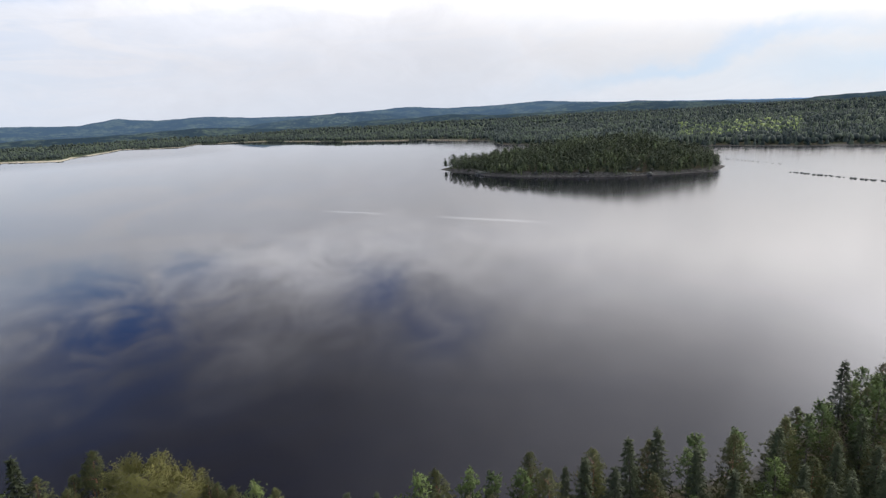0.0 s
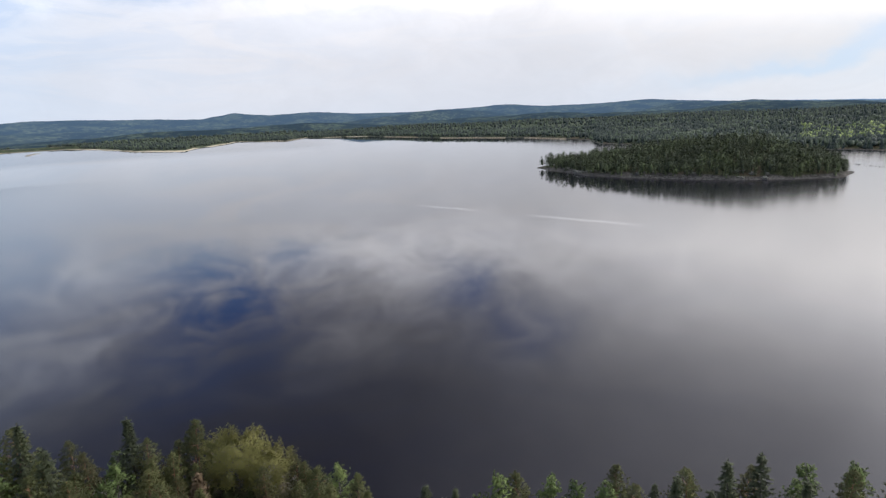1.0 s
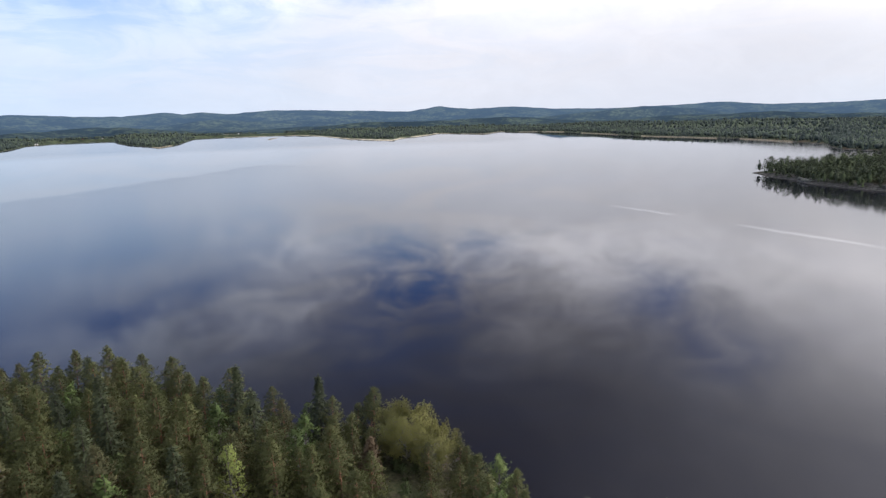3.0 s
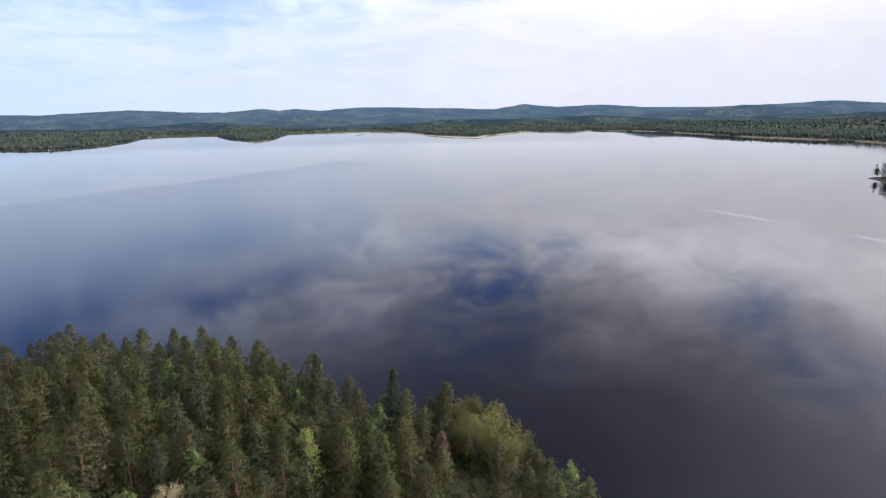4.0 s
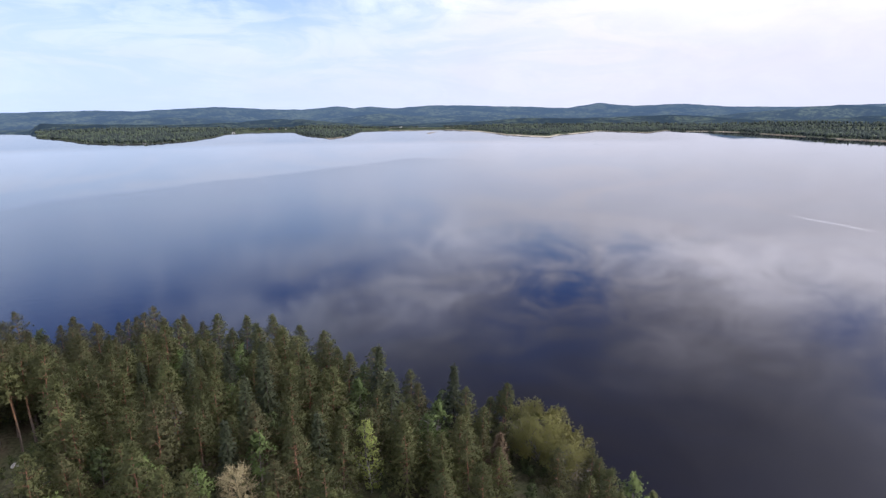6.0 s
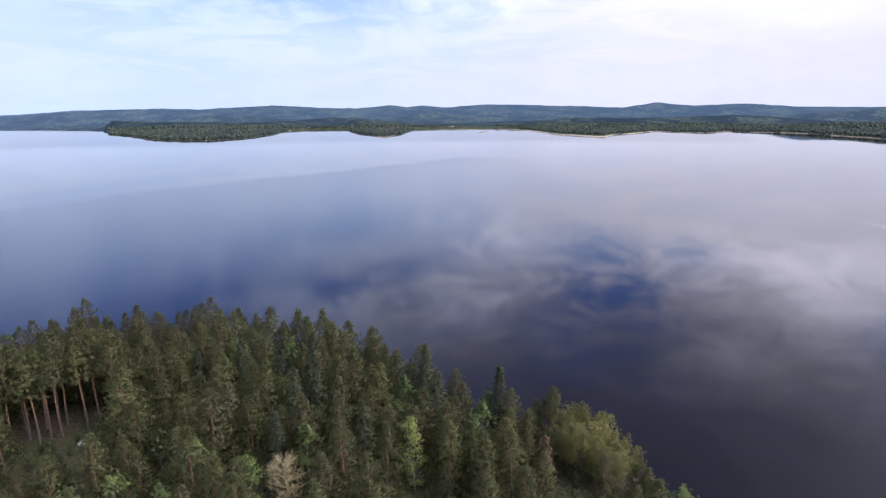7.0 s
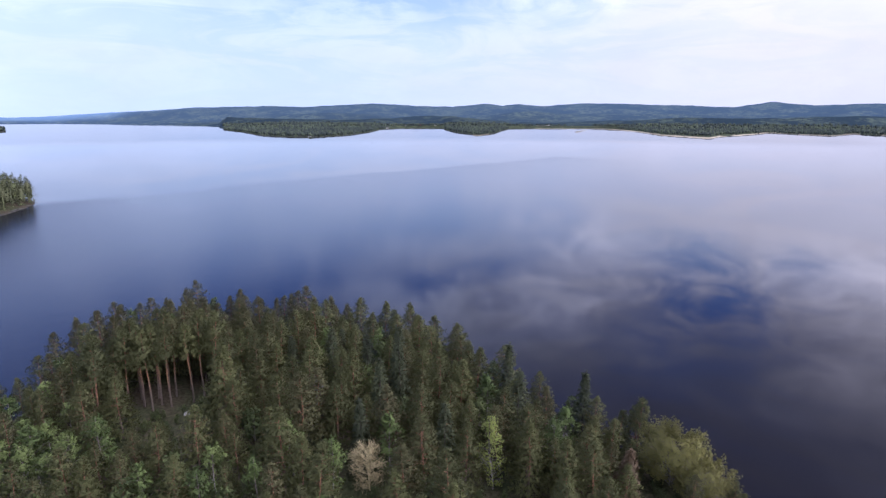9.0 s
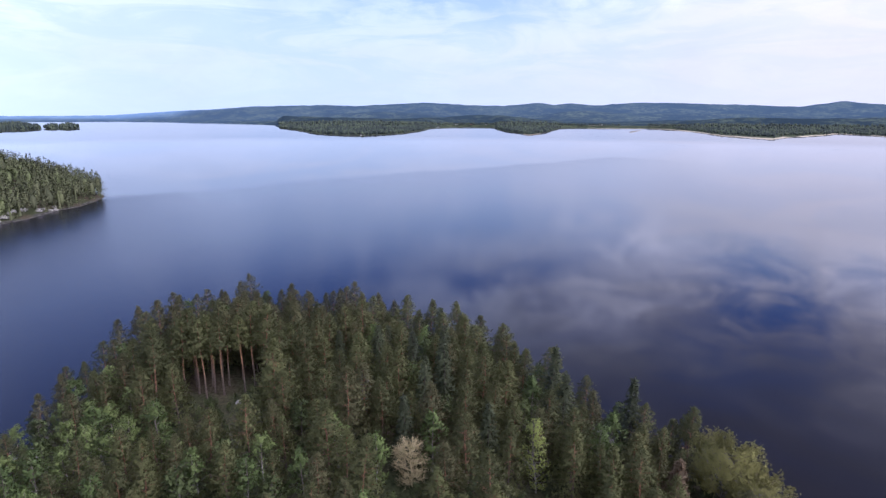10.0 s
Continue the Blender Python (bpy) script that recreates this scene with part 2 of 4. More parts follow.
CAPE_WOOD = far_foliage("cape_wood", (0.055, 0.06, 0.032), (0.1, 0.106, 0.055), (0.115, 0.135, 0.058), 0.03, 0.72)


def ground_material():
    m, n, shader = material("forest_floor")
    place = n.add("ShaderNodeTexCoord").outputs["Object"]
    x, y, z = n.split(place)
    patch = n.noise(place, 0.05, 5.0, 0.6)
    fine = n.noise(place, 1.6, 4.0, 0.6)
    moss = n.mix(n.smooth(fine, 0.3, 0.7), rgb(0.022, 0.028, 0.014), rgb(0.06, 0.066, 0.032))
    litter = n.mix(n.smooth(fine, 0.3, 0.7), rgb(0.04, 0.031, 0.021), rgb(0.085, 0.07, 0.048))
    floor = n.mix(n.smooth(patch, 0.42, 0.6), moss, litter)
    rock = n.mix(n.smooth(n.noise(place, 0.4, 6.0, 0.7), 0.35, 0.65), rgb(0.026, 0.025, 0.023), rgb(0.1, 0.094, 0.087))
    height = n.math("ADD", z, n.math("MULTIPLY", n.math("SUBTRACT", patch, 0.5), 3.0))
    away = n.add("ShaderNodeVectorMath", operation="LENGTH")
    n.put(away.inputs[0], place)
    sand = n.mix(n.smooth(patch, 0.35, 0.65), rgb(0.3, 0.26, 0.19), rgb(0.46, 0.41, 0.32))
    bearing = n.math("ARCTAN2", n.math("MULTIPLY", x, -1.0), y)
    beach = n.math("MULTIPLY", n.math("MULTIPLY", n.smooth(bearing, 0.44, 0.52), n.smooth(bearing, 0.85, 0.72)), n.smooth(n.noise(place, 0.0045, 2.0), 0.34, 0.46))
    rock = n.mix(n.math("MULTIPLY", beach, n.smooth(away.outputs["Value"], 1150.0, 1300.0)), rock, sand)
    meadow = n.mix(n.smooth(patch, 0.4, 0.6), rgb(0.028, 0.038, 0.025), rgb(0.065, 0.077, 0.045))
    floor = n.mix(n.smooth(away.outputs["Value"], 1300.0, 1600.0), floor, meadow)
    shoal = n.math("MULTIPLY", beach, n.smooth(away.outputs["Value"], 1150.0, 1300.0))
    isle = n.math("MULTIPLY", n.smooth(y, 470.0, 500.0), n.smooth(y, 640.0, 600.0))
    shoal = n.math("ADD", shoal, n.math("MULTIPLY", n.math("MULTIPLY", isle, n.smooth(away.outputs["Value"], 720.0, 690.0)), 2.2))
    colour = n.mix(n.smooth(n.math("SUBTRACT", height, n.math("MULTIPLY", shoal, 1.3)), 0.2, 0.9), rock, floor)
    n.put(shader.inputs["Base Color"], colour)
    shader.inputs["Roughness"].default_value = 0.95
    shader.inputs["Specular IOR Level"].default_value = 0.05
    bump = n.add("ShaderNodeBump")
    bump.inputs["Strength"].default_value = 0.7
    bump.inputs["Distance"].default_value = 0.25
    n.put(bump.inputs["Height"], fine)
    n.put(shader.inputs["Normal"], bump.outputs[0])
    return m


GROUND = ground_material()


def water_material():
    """Dark lake water: a calm mirror with fields of wind ripples."""
    m, n, shader = material("lake_water")
    place = n.add("ShaderNodeTexCoord").outputs["Object"]
    x, y, z = n.split(place)
    # the far edge of the rippled field, west of the cape
    wob = n.math("MULTIPLY", n.math("SUBTRACT", n.noise(place, 0.008, 5.0, 0.65), 0.5), 75.0)
    edge = n.math("MULTIPLY", n.curve(n.math("DIVIDE", n.math("ADD", y, 100.0), 900.0), [(0.0, 0.62), (0.085, 0.69), (0.175, 0.72), (0.3, 0.79), (0.45, 0.82), (0.67, 0.89), (0.82, 0.945), (1.0, 0.97)]), -700.0)
    inside = n.math("SUBTRACT", n.math("ADD", x, wob), edge)
    ripple = n.math("MULTIPLY", n.smooth(inside, -14.0, 34.0), n.smooth(n.math("ADD", inside, n.math("MULTIPLY", y, 0.35)), 520.0, 150.0))
    ripple = n.math("MULTIPLY", ripple, n.smooth(n.math("SUBTRACT", y, n.math("MULTIPLY", x, 0.25)), 830.0, 730.0))
    streak = n.noise(n.combine(n.math("MULTIPLY", x, 0.006), n.math("MULTIPLY", y, 0.02), 0.0), 1.0, 4.0, 0.6)
    ripple = n.math("MULTIPLY", ripple, n.smooth(streak, 0.2, 0.5, 0.75, 1.0))
    breeze = n.smooth(n.math("ADD", x, n.math("MULTIPLY", y, 0.12)), -20.0, 330.0)
    # a calm streak along the stony reef east of the island
    beside = n.math("SUBTRACT", n.math("ADD", n.math("MULTIPLY", x, 0.964), n.math("MULTIPLY", y, 0.265)), 382.0)
    lull = n.math("MULTIPLY", n.smooth(n.math("ABSOLUTE", beside), 9.0, 4.0), n.smooth(y, 455.0, 415.0))
    breeze = n.math("MULTIPLY", breeze, n.math("SUBTRACT", 1.0, n.math("MULTIPLY", lull, 0.9)))
    away = n.add("ShaderNodeVectorMath", operation="LENGTH")
    n.put(away.inputs[0], place)
    west = n.smooth(n.math("ARCTAN2", n.math("MULTIPLY", x, -1.0), y), 0.3, 0.42)
    stir = n.math("MULTIPLY", west, n.smooth(away.outputs["Value"], 1250.0, 1650.0))
    fine = n.noise(place, 1.4, 3.0, 0.6)
    slow = n.noise(place, 0.22, 3.0, 0.5)
    wave = n.math("ADD", n.math("MULTIPLY", fine, 0.35), slow)
    bump = n.add("ShaderNodeBump")
    n.put(bump.inputs["Strength"], n.math("ADD", 0.006, n.math("ADD", n.math("MULTIPLY", ripple, 0.07), n.math("MULTIPLY", breeze, 0.09))))
    bump.inputs["Distance"].default_value = 0.5
    n.put(bump.inputs["Height"], wave)
    # short wind waves, steep on their lee side, on the open water to the west
    steep = n.math("MULTIPLY", stir, n.math("MULTIPLY", n.noise(place, 0.31, 2.0), 0.075))
    lee = n.combine(n.math("MULTIPLY", steep, 0.82), n.math("MULTIPLY", steep, -0.57), 0.0)
    tilted = n.add("ShaderNodeVectorMath", operation="ADD")
    n.put(tilted.inputs[0], bump.outputs[0])
    n.put(tilted.inputs[1], lee)
    level = n.add("ShaderNodeVectorMath", operation="NORMALIZE")
    n.put(level.inputs[0], tilted.outputs[0])
    n.put(shader.inputs["Normal"], level.outputs[0])
    # two faint foam lines left by a boat
    across = n.math("ADD", n.math("ADD", n.math("MULTIPLY", x, 0.528), n.math("MULTIPLY", y, 0.849)), -285.0)
    along = n.math("SUBTRACT", n.math("MULTIPLY", x, 0.849), n.math("MULTIPLY", y, 0.528))
    line = n.math("MULTIPLY", n.smooth(n.math("ABSOLUTE", n.math("ADD", across, n.math("MULTIPLY", n.math("SUBTRACT", n.noise(place, 0.05, 2.0), 0.5), 5.0))), 0.3, 4.0, 1.0, 0.0), n.math("MULTIPLY", n.smooth(along, -282.0, -262.0), n.smooth(along, -105.0, -135.0)))
    line = n.math("MULTIPLY", line, n.smooth(n.math("ABSOLUTE", n.math("ADD", along, 205.0)), 14.0, 30.0))
    n.put(shader.inputs["Base Color"], n.mix(n.math("MULTIPLY", line, 0.22), rgb(0.008, 0.008, 0.012), rgb(0.5, 0.5, 0.5)))
    chop = n.math("MULTIPLY", n.smooth(y, 60.0, -40.0, 0.0, 0.12), n.smooth(away.outputs["Value"], 800.0, 560.0))
    n.put(shader.inputs["Roughness"], n.math("ADD", n.math("ADD", 0.02, chop), n.math("ADD", n.math("MULTIPLY", ripple, 0.12), n.math("MULTIPLY", breeze, 0.16))))
    shader.inputs["IOR"].default_value = 1.4
    return m


WATER = water_material()


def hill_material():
    """Wooded hills kilometres off, their haze put in as a faint blue glow."""
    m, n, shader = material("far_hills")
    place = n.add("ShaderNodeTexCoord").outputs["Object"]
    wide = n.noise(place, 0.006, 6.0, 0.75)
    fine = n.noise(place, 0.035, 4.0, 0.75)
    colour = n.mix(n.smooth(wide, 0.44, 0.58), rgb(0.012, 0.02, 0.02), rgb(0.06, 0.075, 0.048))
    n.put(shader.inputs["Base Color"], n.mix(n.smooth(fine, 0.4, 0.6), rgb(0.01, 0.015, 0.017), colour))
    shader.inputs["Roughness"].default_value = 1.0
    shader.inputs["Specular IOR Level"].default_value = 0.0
    # blue emission, stronger with distance, imitates haze over the hills
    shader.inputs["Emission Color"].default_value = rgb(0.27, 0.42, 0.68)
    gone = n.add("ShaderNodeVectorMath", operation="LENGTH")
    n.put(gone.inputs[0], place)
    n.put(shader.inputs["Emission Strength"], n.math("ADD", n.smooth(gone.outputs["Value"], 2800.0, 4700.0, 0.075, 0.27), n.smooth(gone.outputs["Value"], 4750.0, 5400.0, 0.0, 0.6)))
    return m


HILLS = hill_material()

# ------------------------------------------------------------------ mesh helpers


def link_mesh(name, verts, faces, mat, parent=None, label="", smooth=False, normals=None):
    """One mesh object from arrays of points and equal-sided faces."""
    verts, faces = np.asarray(verts, np.float32), np.asarray(faces, np.int32)
    me = bpy.data.meshes.new(name)
    k = faces.shape[1]
    me.vertices.add(len(verts))
    me.vertices.foreach_set("co", verts.ravel())
    me.loops.add(faces.size)
    me.loops.foreach_set("vertex_index", faces.ravel())
    me.polygons.add(len(faces))
    me.polygons.foreach_set("loop_start", np.arange(0, faces.size, k, dtype=np.int32))
    me.polygons.foreach_set("use_smooth", np.full(len(faces), smooth))
    me.update(calc_edges=True)
    me.validate()
    if normals is not None:
        me.normals_split_custom_set_from_vertices(np.asarray(normals, float))
    me.materials.append(mat)
    ob = new(name, me)
    if parent:
        ob.parent = parent
    if label:
        tagged(ob, label)
    return ob


def unit(v):
    return v / np.maximum(np.linalg.norm(v, axis=-1, keepdims=True), 1e-9)


def blades(rng, centres, axes, count, length, width, spread=0.8, grow=None):
    """Count narrow blades at each centre, fanned about its axis. One triangle each."""
    c, a = np.repeat(centres, count, 0), np.repeat(axes, count, 0)
    d = unit(a + rng.normal(0, spread, c.shape))
    s = unit(np.cross(d, rng.normal(0, 1, c.shape)))
    ln = length * rng.uniform(0.6, 1.3, (len(c), 1))
    wd = width * rng.uniform(0.7, 1.3, (len(c), 1))
    if grow is not None:
        ln, wd = ln * np.repeat(grow, count)[:, None], wd * np.repeat(grow, count)[:, None]
    v = np.stack([c + s * wd, c - s * wd, c + d * ln], 1).reshape(-1, 3)
    f = np.arange(len(c) * 3).reshape(-1, 3)
    return v, f


def tube(points, radii, sides=7):
    """A tapered limb along points."""
    points, radii = np.asarray(points, float), np.asarray(radii, float)
    along = unit(np.gradient(points, axis=0))
    side = unit(np.cross(along, [0.31, 0.92, 0.17]))
    up = np.cross(along, side)
    ang = np.linspace(0, 2 * np.pi, sides, endpoint=False)
    ring = np.cos(ang)[None, :, None] * side[:, None] + np.sin(ang)[None, :, None] * up[:, None]
    v = (points[:, None] + ring * radii[:, None, None]).reshape(-1, 3)
    f = []
    for i in range(len(points) - 1):
        for j in range(sides):
            a, b = i * sides + j, i * sides + (j + 1) % sides
            f += [(a, b, b + sides), (a, b + sides, a + sides)]
    return v, np.array(f)


def joined(pieces):
    vs, fs, n = [], [], 0
    for v, f in pieces:
        vs.append(v)
        fs.append(np.asarray(f) + n)
        n += len(v)
    return np.concatenate(vs), np.concatenate(fs)


# ------------------------------------------------------------------ lie of the land
# coast of the far shore: degrees to the left of +y, metres from the flight
COAST = [(-180, 900), (-110, 420), (-75, 520), (-60, 600), (-45, 720), (-37, 776), (-31, 791), (-25, 817), (-20, 830), (-14, 900), (-8, 1000), (-5.4, 1050), (-4.9, 1170), (-2.2, 1280), (2, 1440), (4.1, 1480), (6.6, 1560), (8.5, 1610), (10.5, 1690), (12.6, 1850), (14.8, 2000), (17.1, 2200), (19.4, 2300), (21.9, 2300), (22.9, 2450), (24.4, 2150), (26.9, 2250), (29.1, 2380), (30.1, 2150), (31.5, 1960)]
COAST += [(32.8, 1850), (33.5, 1690), (35, 1740), (37.6, 1930), (40.5, 2430), (42.7, 2800), (49.3, 2830), (51.5, 2780), (53.1, 2000), (54.7, 1770), (55.8, 1940), (57, 2100), (57.9, 2450), (58.1, 2800), (62, 2800), (64.2, 2550), (65.1, 2200), (66.6, 1900), (68.2, 1760), (71, 1640), (73.5, 1690), (75.5, 1840), (77, 2200), (78.7, 2550), (78.9, 3250), (80.6, 3560), (84, 4050), (88, 4700), (92, 4900), (110, 4900), (125, 4000), (150, 1500), (180, 900)]
SKYLINE = [(-180, 1.0), (-75, 1.2), (-45, -0.6), (-37, -0.6), (-30.5, -0.4), (-22, 0.0), (-16.8, 0.22), (-9.7, 0.74), (-4, 0.58), (-0.5, 0.62), (3.3, 0.93), (7.5, 0.78), (11, 0.65), (15, 0.68), (18.4, 0.8), (22.2, 1.08), (25.9, 0.95), (29, 1.24), (31.8, 0.85), (37, 1.04), (41.5, 1.2), (44.9, 1.23), (48.7, 0.97), (50.9, 1.22), (52.4, 1.0), (54.1, 1.24), (57.1, 0.92), (61, 1.02), (65, 1.22), (71.5, 0.86), (74.5, 0.96), (81, 0.76), (85, 0.45), (88.1, 0.27), (93, -0.12), (100, -0.2), (130, 0.2), (180, 1.0)]
# shore of the wooded point under the flight, anticlockwise
POINT = [(-106, -24), (-128, -16), (-150, -4), (-162, 22), (-140, 48), (-112, 69), (-86, 73), (-63, 77), (-49, 86), (-33, 77), (-22, 68), (-6, 73), (14, 77), (27, 79), (46, 82), (70, 98), (110, 118), (180, 110), (230, 30), (180, -140), (40, -190), (-60, -150), (-92, -80)]
EYE = 60.0


def polygon_gap(x, y, poly):
    """Metres to the outline of a polygon, above nought inside it."""
    p = np.array(poly, float)
    q = np.roll(p, -1, 0)
    best = np.full(x.shape, 1e9)
    inside = np.zeros(x.shape, bool)
    for (ax, ay), (bx, by) in zip(p, q):
        ex, ey = bx - ax, by - ay
        t = np.clip(((x - ax) * ex + (y - ay) * ey) / (ex * ex + ey * ey), 0, 1)
        best = np.minimum(best, np.hypot(x - ax - t * ex, y - ay - t * ey))
        hit = ((ay > y) != (by > y)) & (x < (bx - ax) * (y - ay) / (by - ay + 1e-12) + ax)
        inside ^= hit
    return np.where(inside, best, -best)


def ripple_noise(x, y, size, seed=0.0):
    """Cheap smooth waves for uneven ground, about -1 to 1."""
    u, v = x / size + seed, y / size - seed * 0.7
    return 0.5 * np.sin(u * 1.9 + 1.3 * np.sin(v * 1.3 + seed)) + 0.3 * np.sin(v * 2.7 + 1.7 * np.sin(u * 1.1)) + 0.2 * np.sin(u * 4.3 - v * 3.7 + seed)


ISLAND = [(-7, 640), (20, 585), (40, 550), (72, 520), (104, 502), (146, 484), (190, 478), (230, 483), (252, 516), (252, 575), (215, 622), (154, 660), (86, 670), (30, 660)]
CAPE = [(-486, -30), (-470, -28), (-428, -43), (-397, -61), (-376, -74), (-330, -120), (-300, -200), (-330, -330), (-470, -380), (-640, -300), (-640, -150), (-560, -60)]
ISLETS = [[(-2300, -470), (-2420, -430), (-2560, -372), (-2640, -352), (-2700, -420), (-2600, -560), (-2400, -620)], [(-2620, -325), (-2680, -295), (-2740, -315), (-2680, -350)], [(-2610, -290), (-2680, -232), (-2770, -250), (-2720, -305)]]
REEF = [(-1500, 1500), (-1560, 1560), (-1640, 1660), (-1740, 1790), (-1760, 1780), (-1650, 1630), (-1560, 1530)]


def land(x, y):
    """Height of the ground, below nought where the lake lies."""
    r, az = np.hypot(x, y), np.degrees(np.arctan2(-x, y))
    wob = 14 * ripple_noise(x, y, 60) + 5 * ripple_noise(x, y, 17, 2.0)
    shore = r - np.interp(az, *zip(*COAST)) + wob * np.clip(r / 1500, 0.2, 1.0)
    ridge = np.interp(az, [74, 84, 95], [4780, 5100, 5350])
    top = EYE + np.tan(np.radians(np.interp(az, *zip(*SKYLINE)))) * ridge
    plain = np.clip(shore * np.where((az > 31.5) & (az < 37.5), 0.022, 0.05), -6, 2.2) + np.clip((shore - 40) * 0.028, 0, 15) + 4.5 * ripple_noise(x, y, 190, 1.0) * np.clip(shore / 300, 0, 1)
    right = np.clip((-az - 24) / 18, 0, 1) * np.clip((az + 120) / 40, 0, 1)
    plain += right * np.clip((shore - 60) * 0.03, 0, 8)
    rise = np.clip((r - ridge + 900) / 900, 0, 1)
    rise = rise * rise * (3 - 2 * rise) * np.clip(shore / 600, 0, 1)
    front = np.exp(-(((r - 3250 - 150 * ripple_noise(x, y, 500, 8.0)) / 330) ** 2)) * (26 + 26 * ripple_noise(x, y, 380, 5.0)) * np.clip((shore - 80) / 500, 0, 1)
    far = np.maximum(plain, 12 + np.clip(front, 0, 200) + np.exp(-(((r - 3950 - 120 * ripple_noise(x, y, 900, 4.0)) / 260) ** 2)) * np.clip(42 + 52 * ripple_noise(x, y, 520, 6.0), 0, 100) * np.clip((shore - 80) / 700, 0, 1) * np.clip((80 - az) / 8, 0, 1) * np.clip((az + 32) / 14, 0.1, 1)) * (1 - rise) + rise * (top - 9) + np.clip((r - 2800) / 400, 0, 1) * (3.0 * ripple_noise(x, y, 45, 9.0) + 3.0 * ripple_noise(x, y, 160, 2.0))
    far = np.where(r < 2700, plain, far)
    h = np.where(shore < 0, np.clip(shore * 0.05, -6, 0), far)
    g = polygon_gap(x, y, POINT) + 1.2 * ripple_noise(x, y, 9)
    h = np.maximum(h, np.where(g > 0, np.minimum(g * 0.22, 1.4) + np.clip((g - 6) * 0.05, 0, 2.6) + 0.35 * ripple_noise(x, y, 14, 4.0) * np.clip(g / 8, 0, 1), np.clip(g * 0.2, -6, 0)))
    g = polygon_gap(x, y, ISLAND) + 3.0 * ripple_noise(x, y, 22, 5.0)
    crest = np.clip((x - 5) / 150, 0, 1)
    h = np.maximum(h, np.where(g > 0, np.minimum(g * 0.3, 2.2) + np.clip((g - 6) * 0.3, 0, 17) * crest + 1.0 * ripple_noise(x, y, 25, 1.0) * np.clip(g / 10, 0, 1), np.clip(g * 0.2, -6, 0)))
    g = polygon_gap(x, y, CAPE) + 2.0 * ripple_noise(x, y, 20, 7.0)
    h = np.maximum(h, np.where(g > 0, np.minimum(g * 0.25, 1.0) + np.clip((g - 3) * 0.33, 0, 34), np.clip(g * 0.2, -6, 0)))
    for i, isle in enumerate(ISLETS):
        g = polygon_gap(x, y, isle) + 2.0 * ripple_noise(x, y, 40, i)
        h = np.maximum(h, np.where(g > 0, np.minimum(g * 0.25, 12.0), np.clip(g * 0.2, -6, 0)))
    g = polygon_gap(x, y, REEF)
    return np.maximum(h, np.where(g > 0, np.minimum(g * 0.1, 0.9), np.clip(g * 0.2, -6, 0)))


def build_ground():
    az = np.radians(np.concatenate([np.arange(-180, -50, 2.0), np.arange(-50, 112, 0.4), np.arange(112, 180, 2.0)]))
    r = np.concatenate([np.arange(4, 172, 2.6), np.arange(172, 380, 12), np.arange(380, 760, 6.0), np.arange(760, 1200, 12), np.geomspace(1200, 6000, 115)])
    a, d = np.meshgrid(az, r, indexing="ij")
    x, y = -np.sin(a) * d, np.cos(a) * d
    z = land(x, y)
    na, nr = x.shape
    v = np.stack([x, y, z], -1).reshape(-1, 3)
    v = np.concatenate([v, [[0, 0, float(land(np.array([0.0]), np.array([0.0]))[0])]]])
    i, j = np.meshgrid(np.arange(na), np.arange(nr - 1), indexing="ij")
    k = (i + 1) % na
    f = np.stack([i * nr + j, k * nr + j, k * nr + j + 1, i * nr + j + 1], -1).reshape(-1, 4)[:, ::-1]
    tri = np.concatenate([f[:, [0, 1, 2]], f[:, [0, 2, 3]]])
    i = np.arange(na)
    hub = np.stack([i * nr, ((i + 1) % na) * nr, np.full(na, len(v) - 1)], -1)
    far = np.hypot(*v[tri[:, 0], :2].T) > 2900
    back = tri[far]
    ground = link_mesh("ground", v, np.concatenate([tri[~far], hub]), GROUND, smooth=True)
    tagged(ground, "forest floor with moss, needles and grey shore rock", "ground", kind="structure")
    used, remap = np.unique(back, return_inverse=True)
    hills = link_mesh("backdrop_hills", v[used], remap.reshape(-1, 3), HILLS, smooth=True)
    tagged(hills, "low blue-green wooded hills along the horizon, haze as faint glow", "hills", kind="structure")


build_ground()

rim = np.radians(np.arange(0, 360, 3.0))
lake_v = np.concatenate([[[0, 0, 0]], np.stack([6300 * np.cos(rim), 6300 * np.sin(rim), 0 * rim], -1)])
lake_f = [(0, i + 1, (i + 1) % len(rim) + 1) for i in range(len(rim))]
lake = link_mesh("lake", lake_v, lake_f, WATER)
tagged(lake, "calm dark lake mirroring clouds and blue sky gaps", "lake water", kind="structure")

# ------------------------------------------------------------------ trees of the point


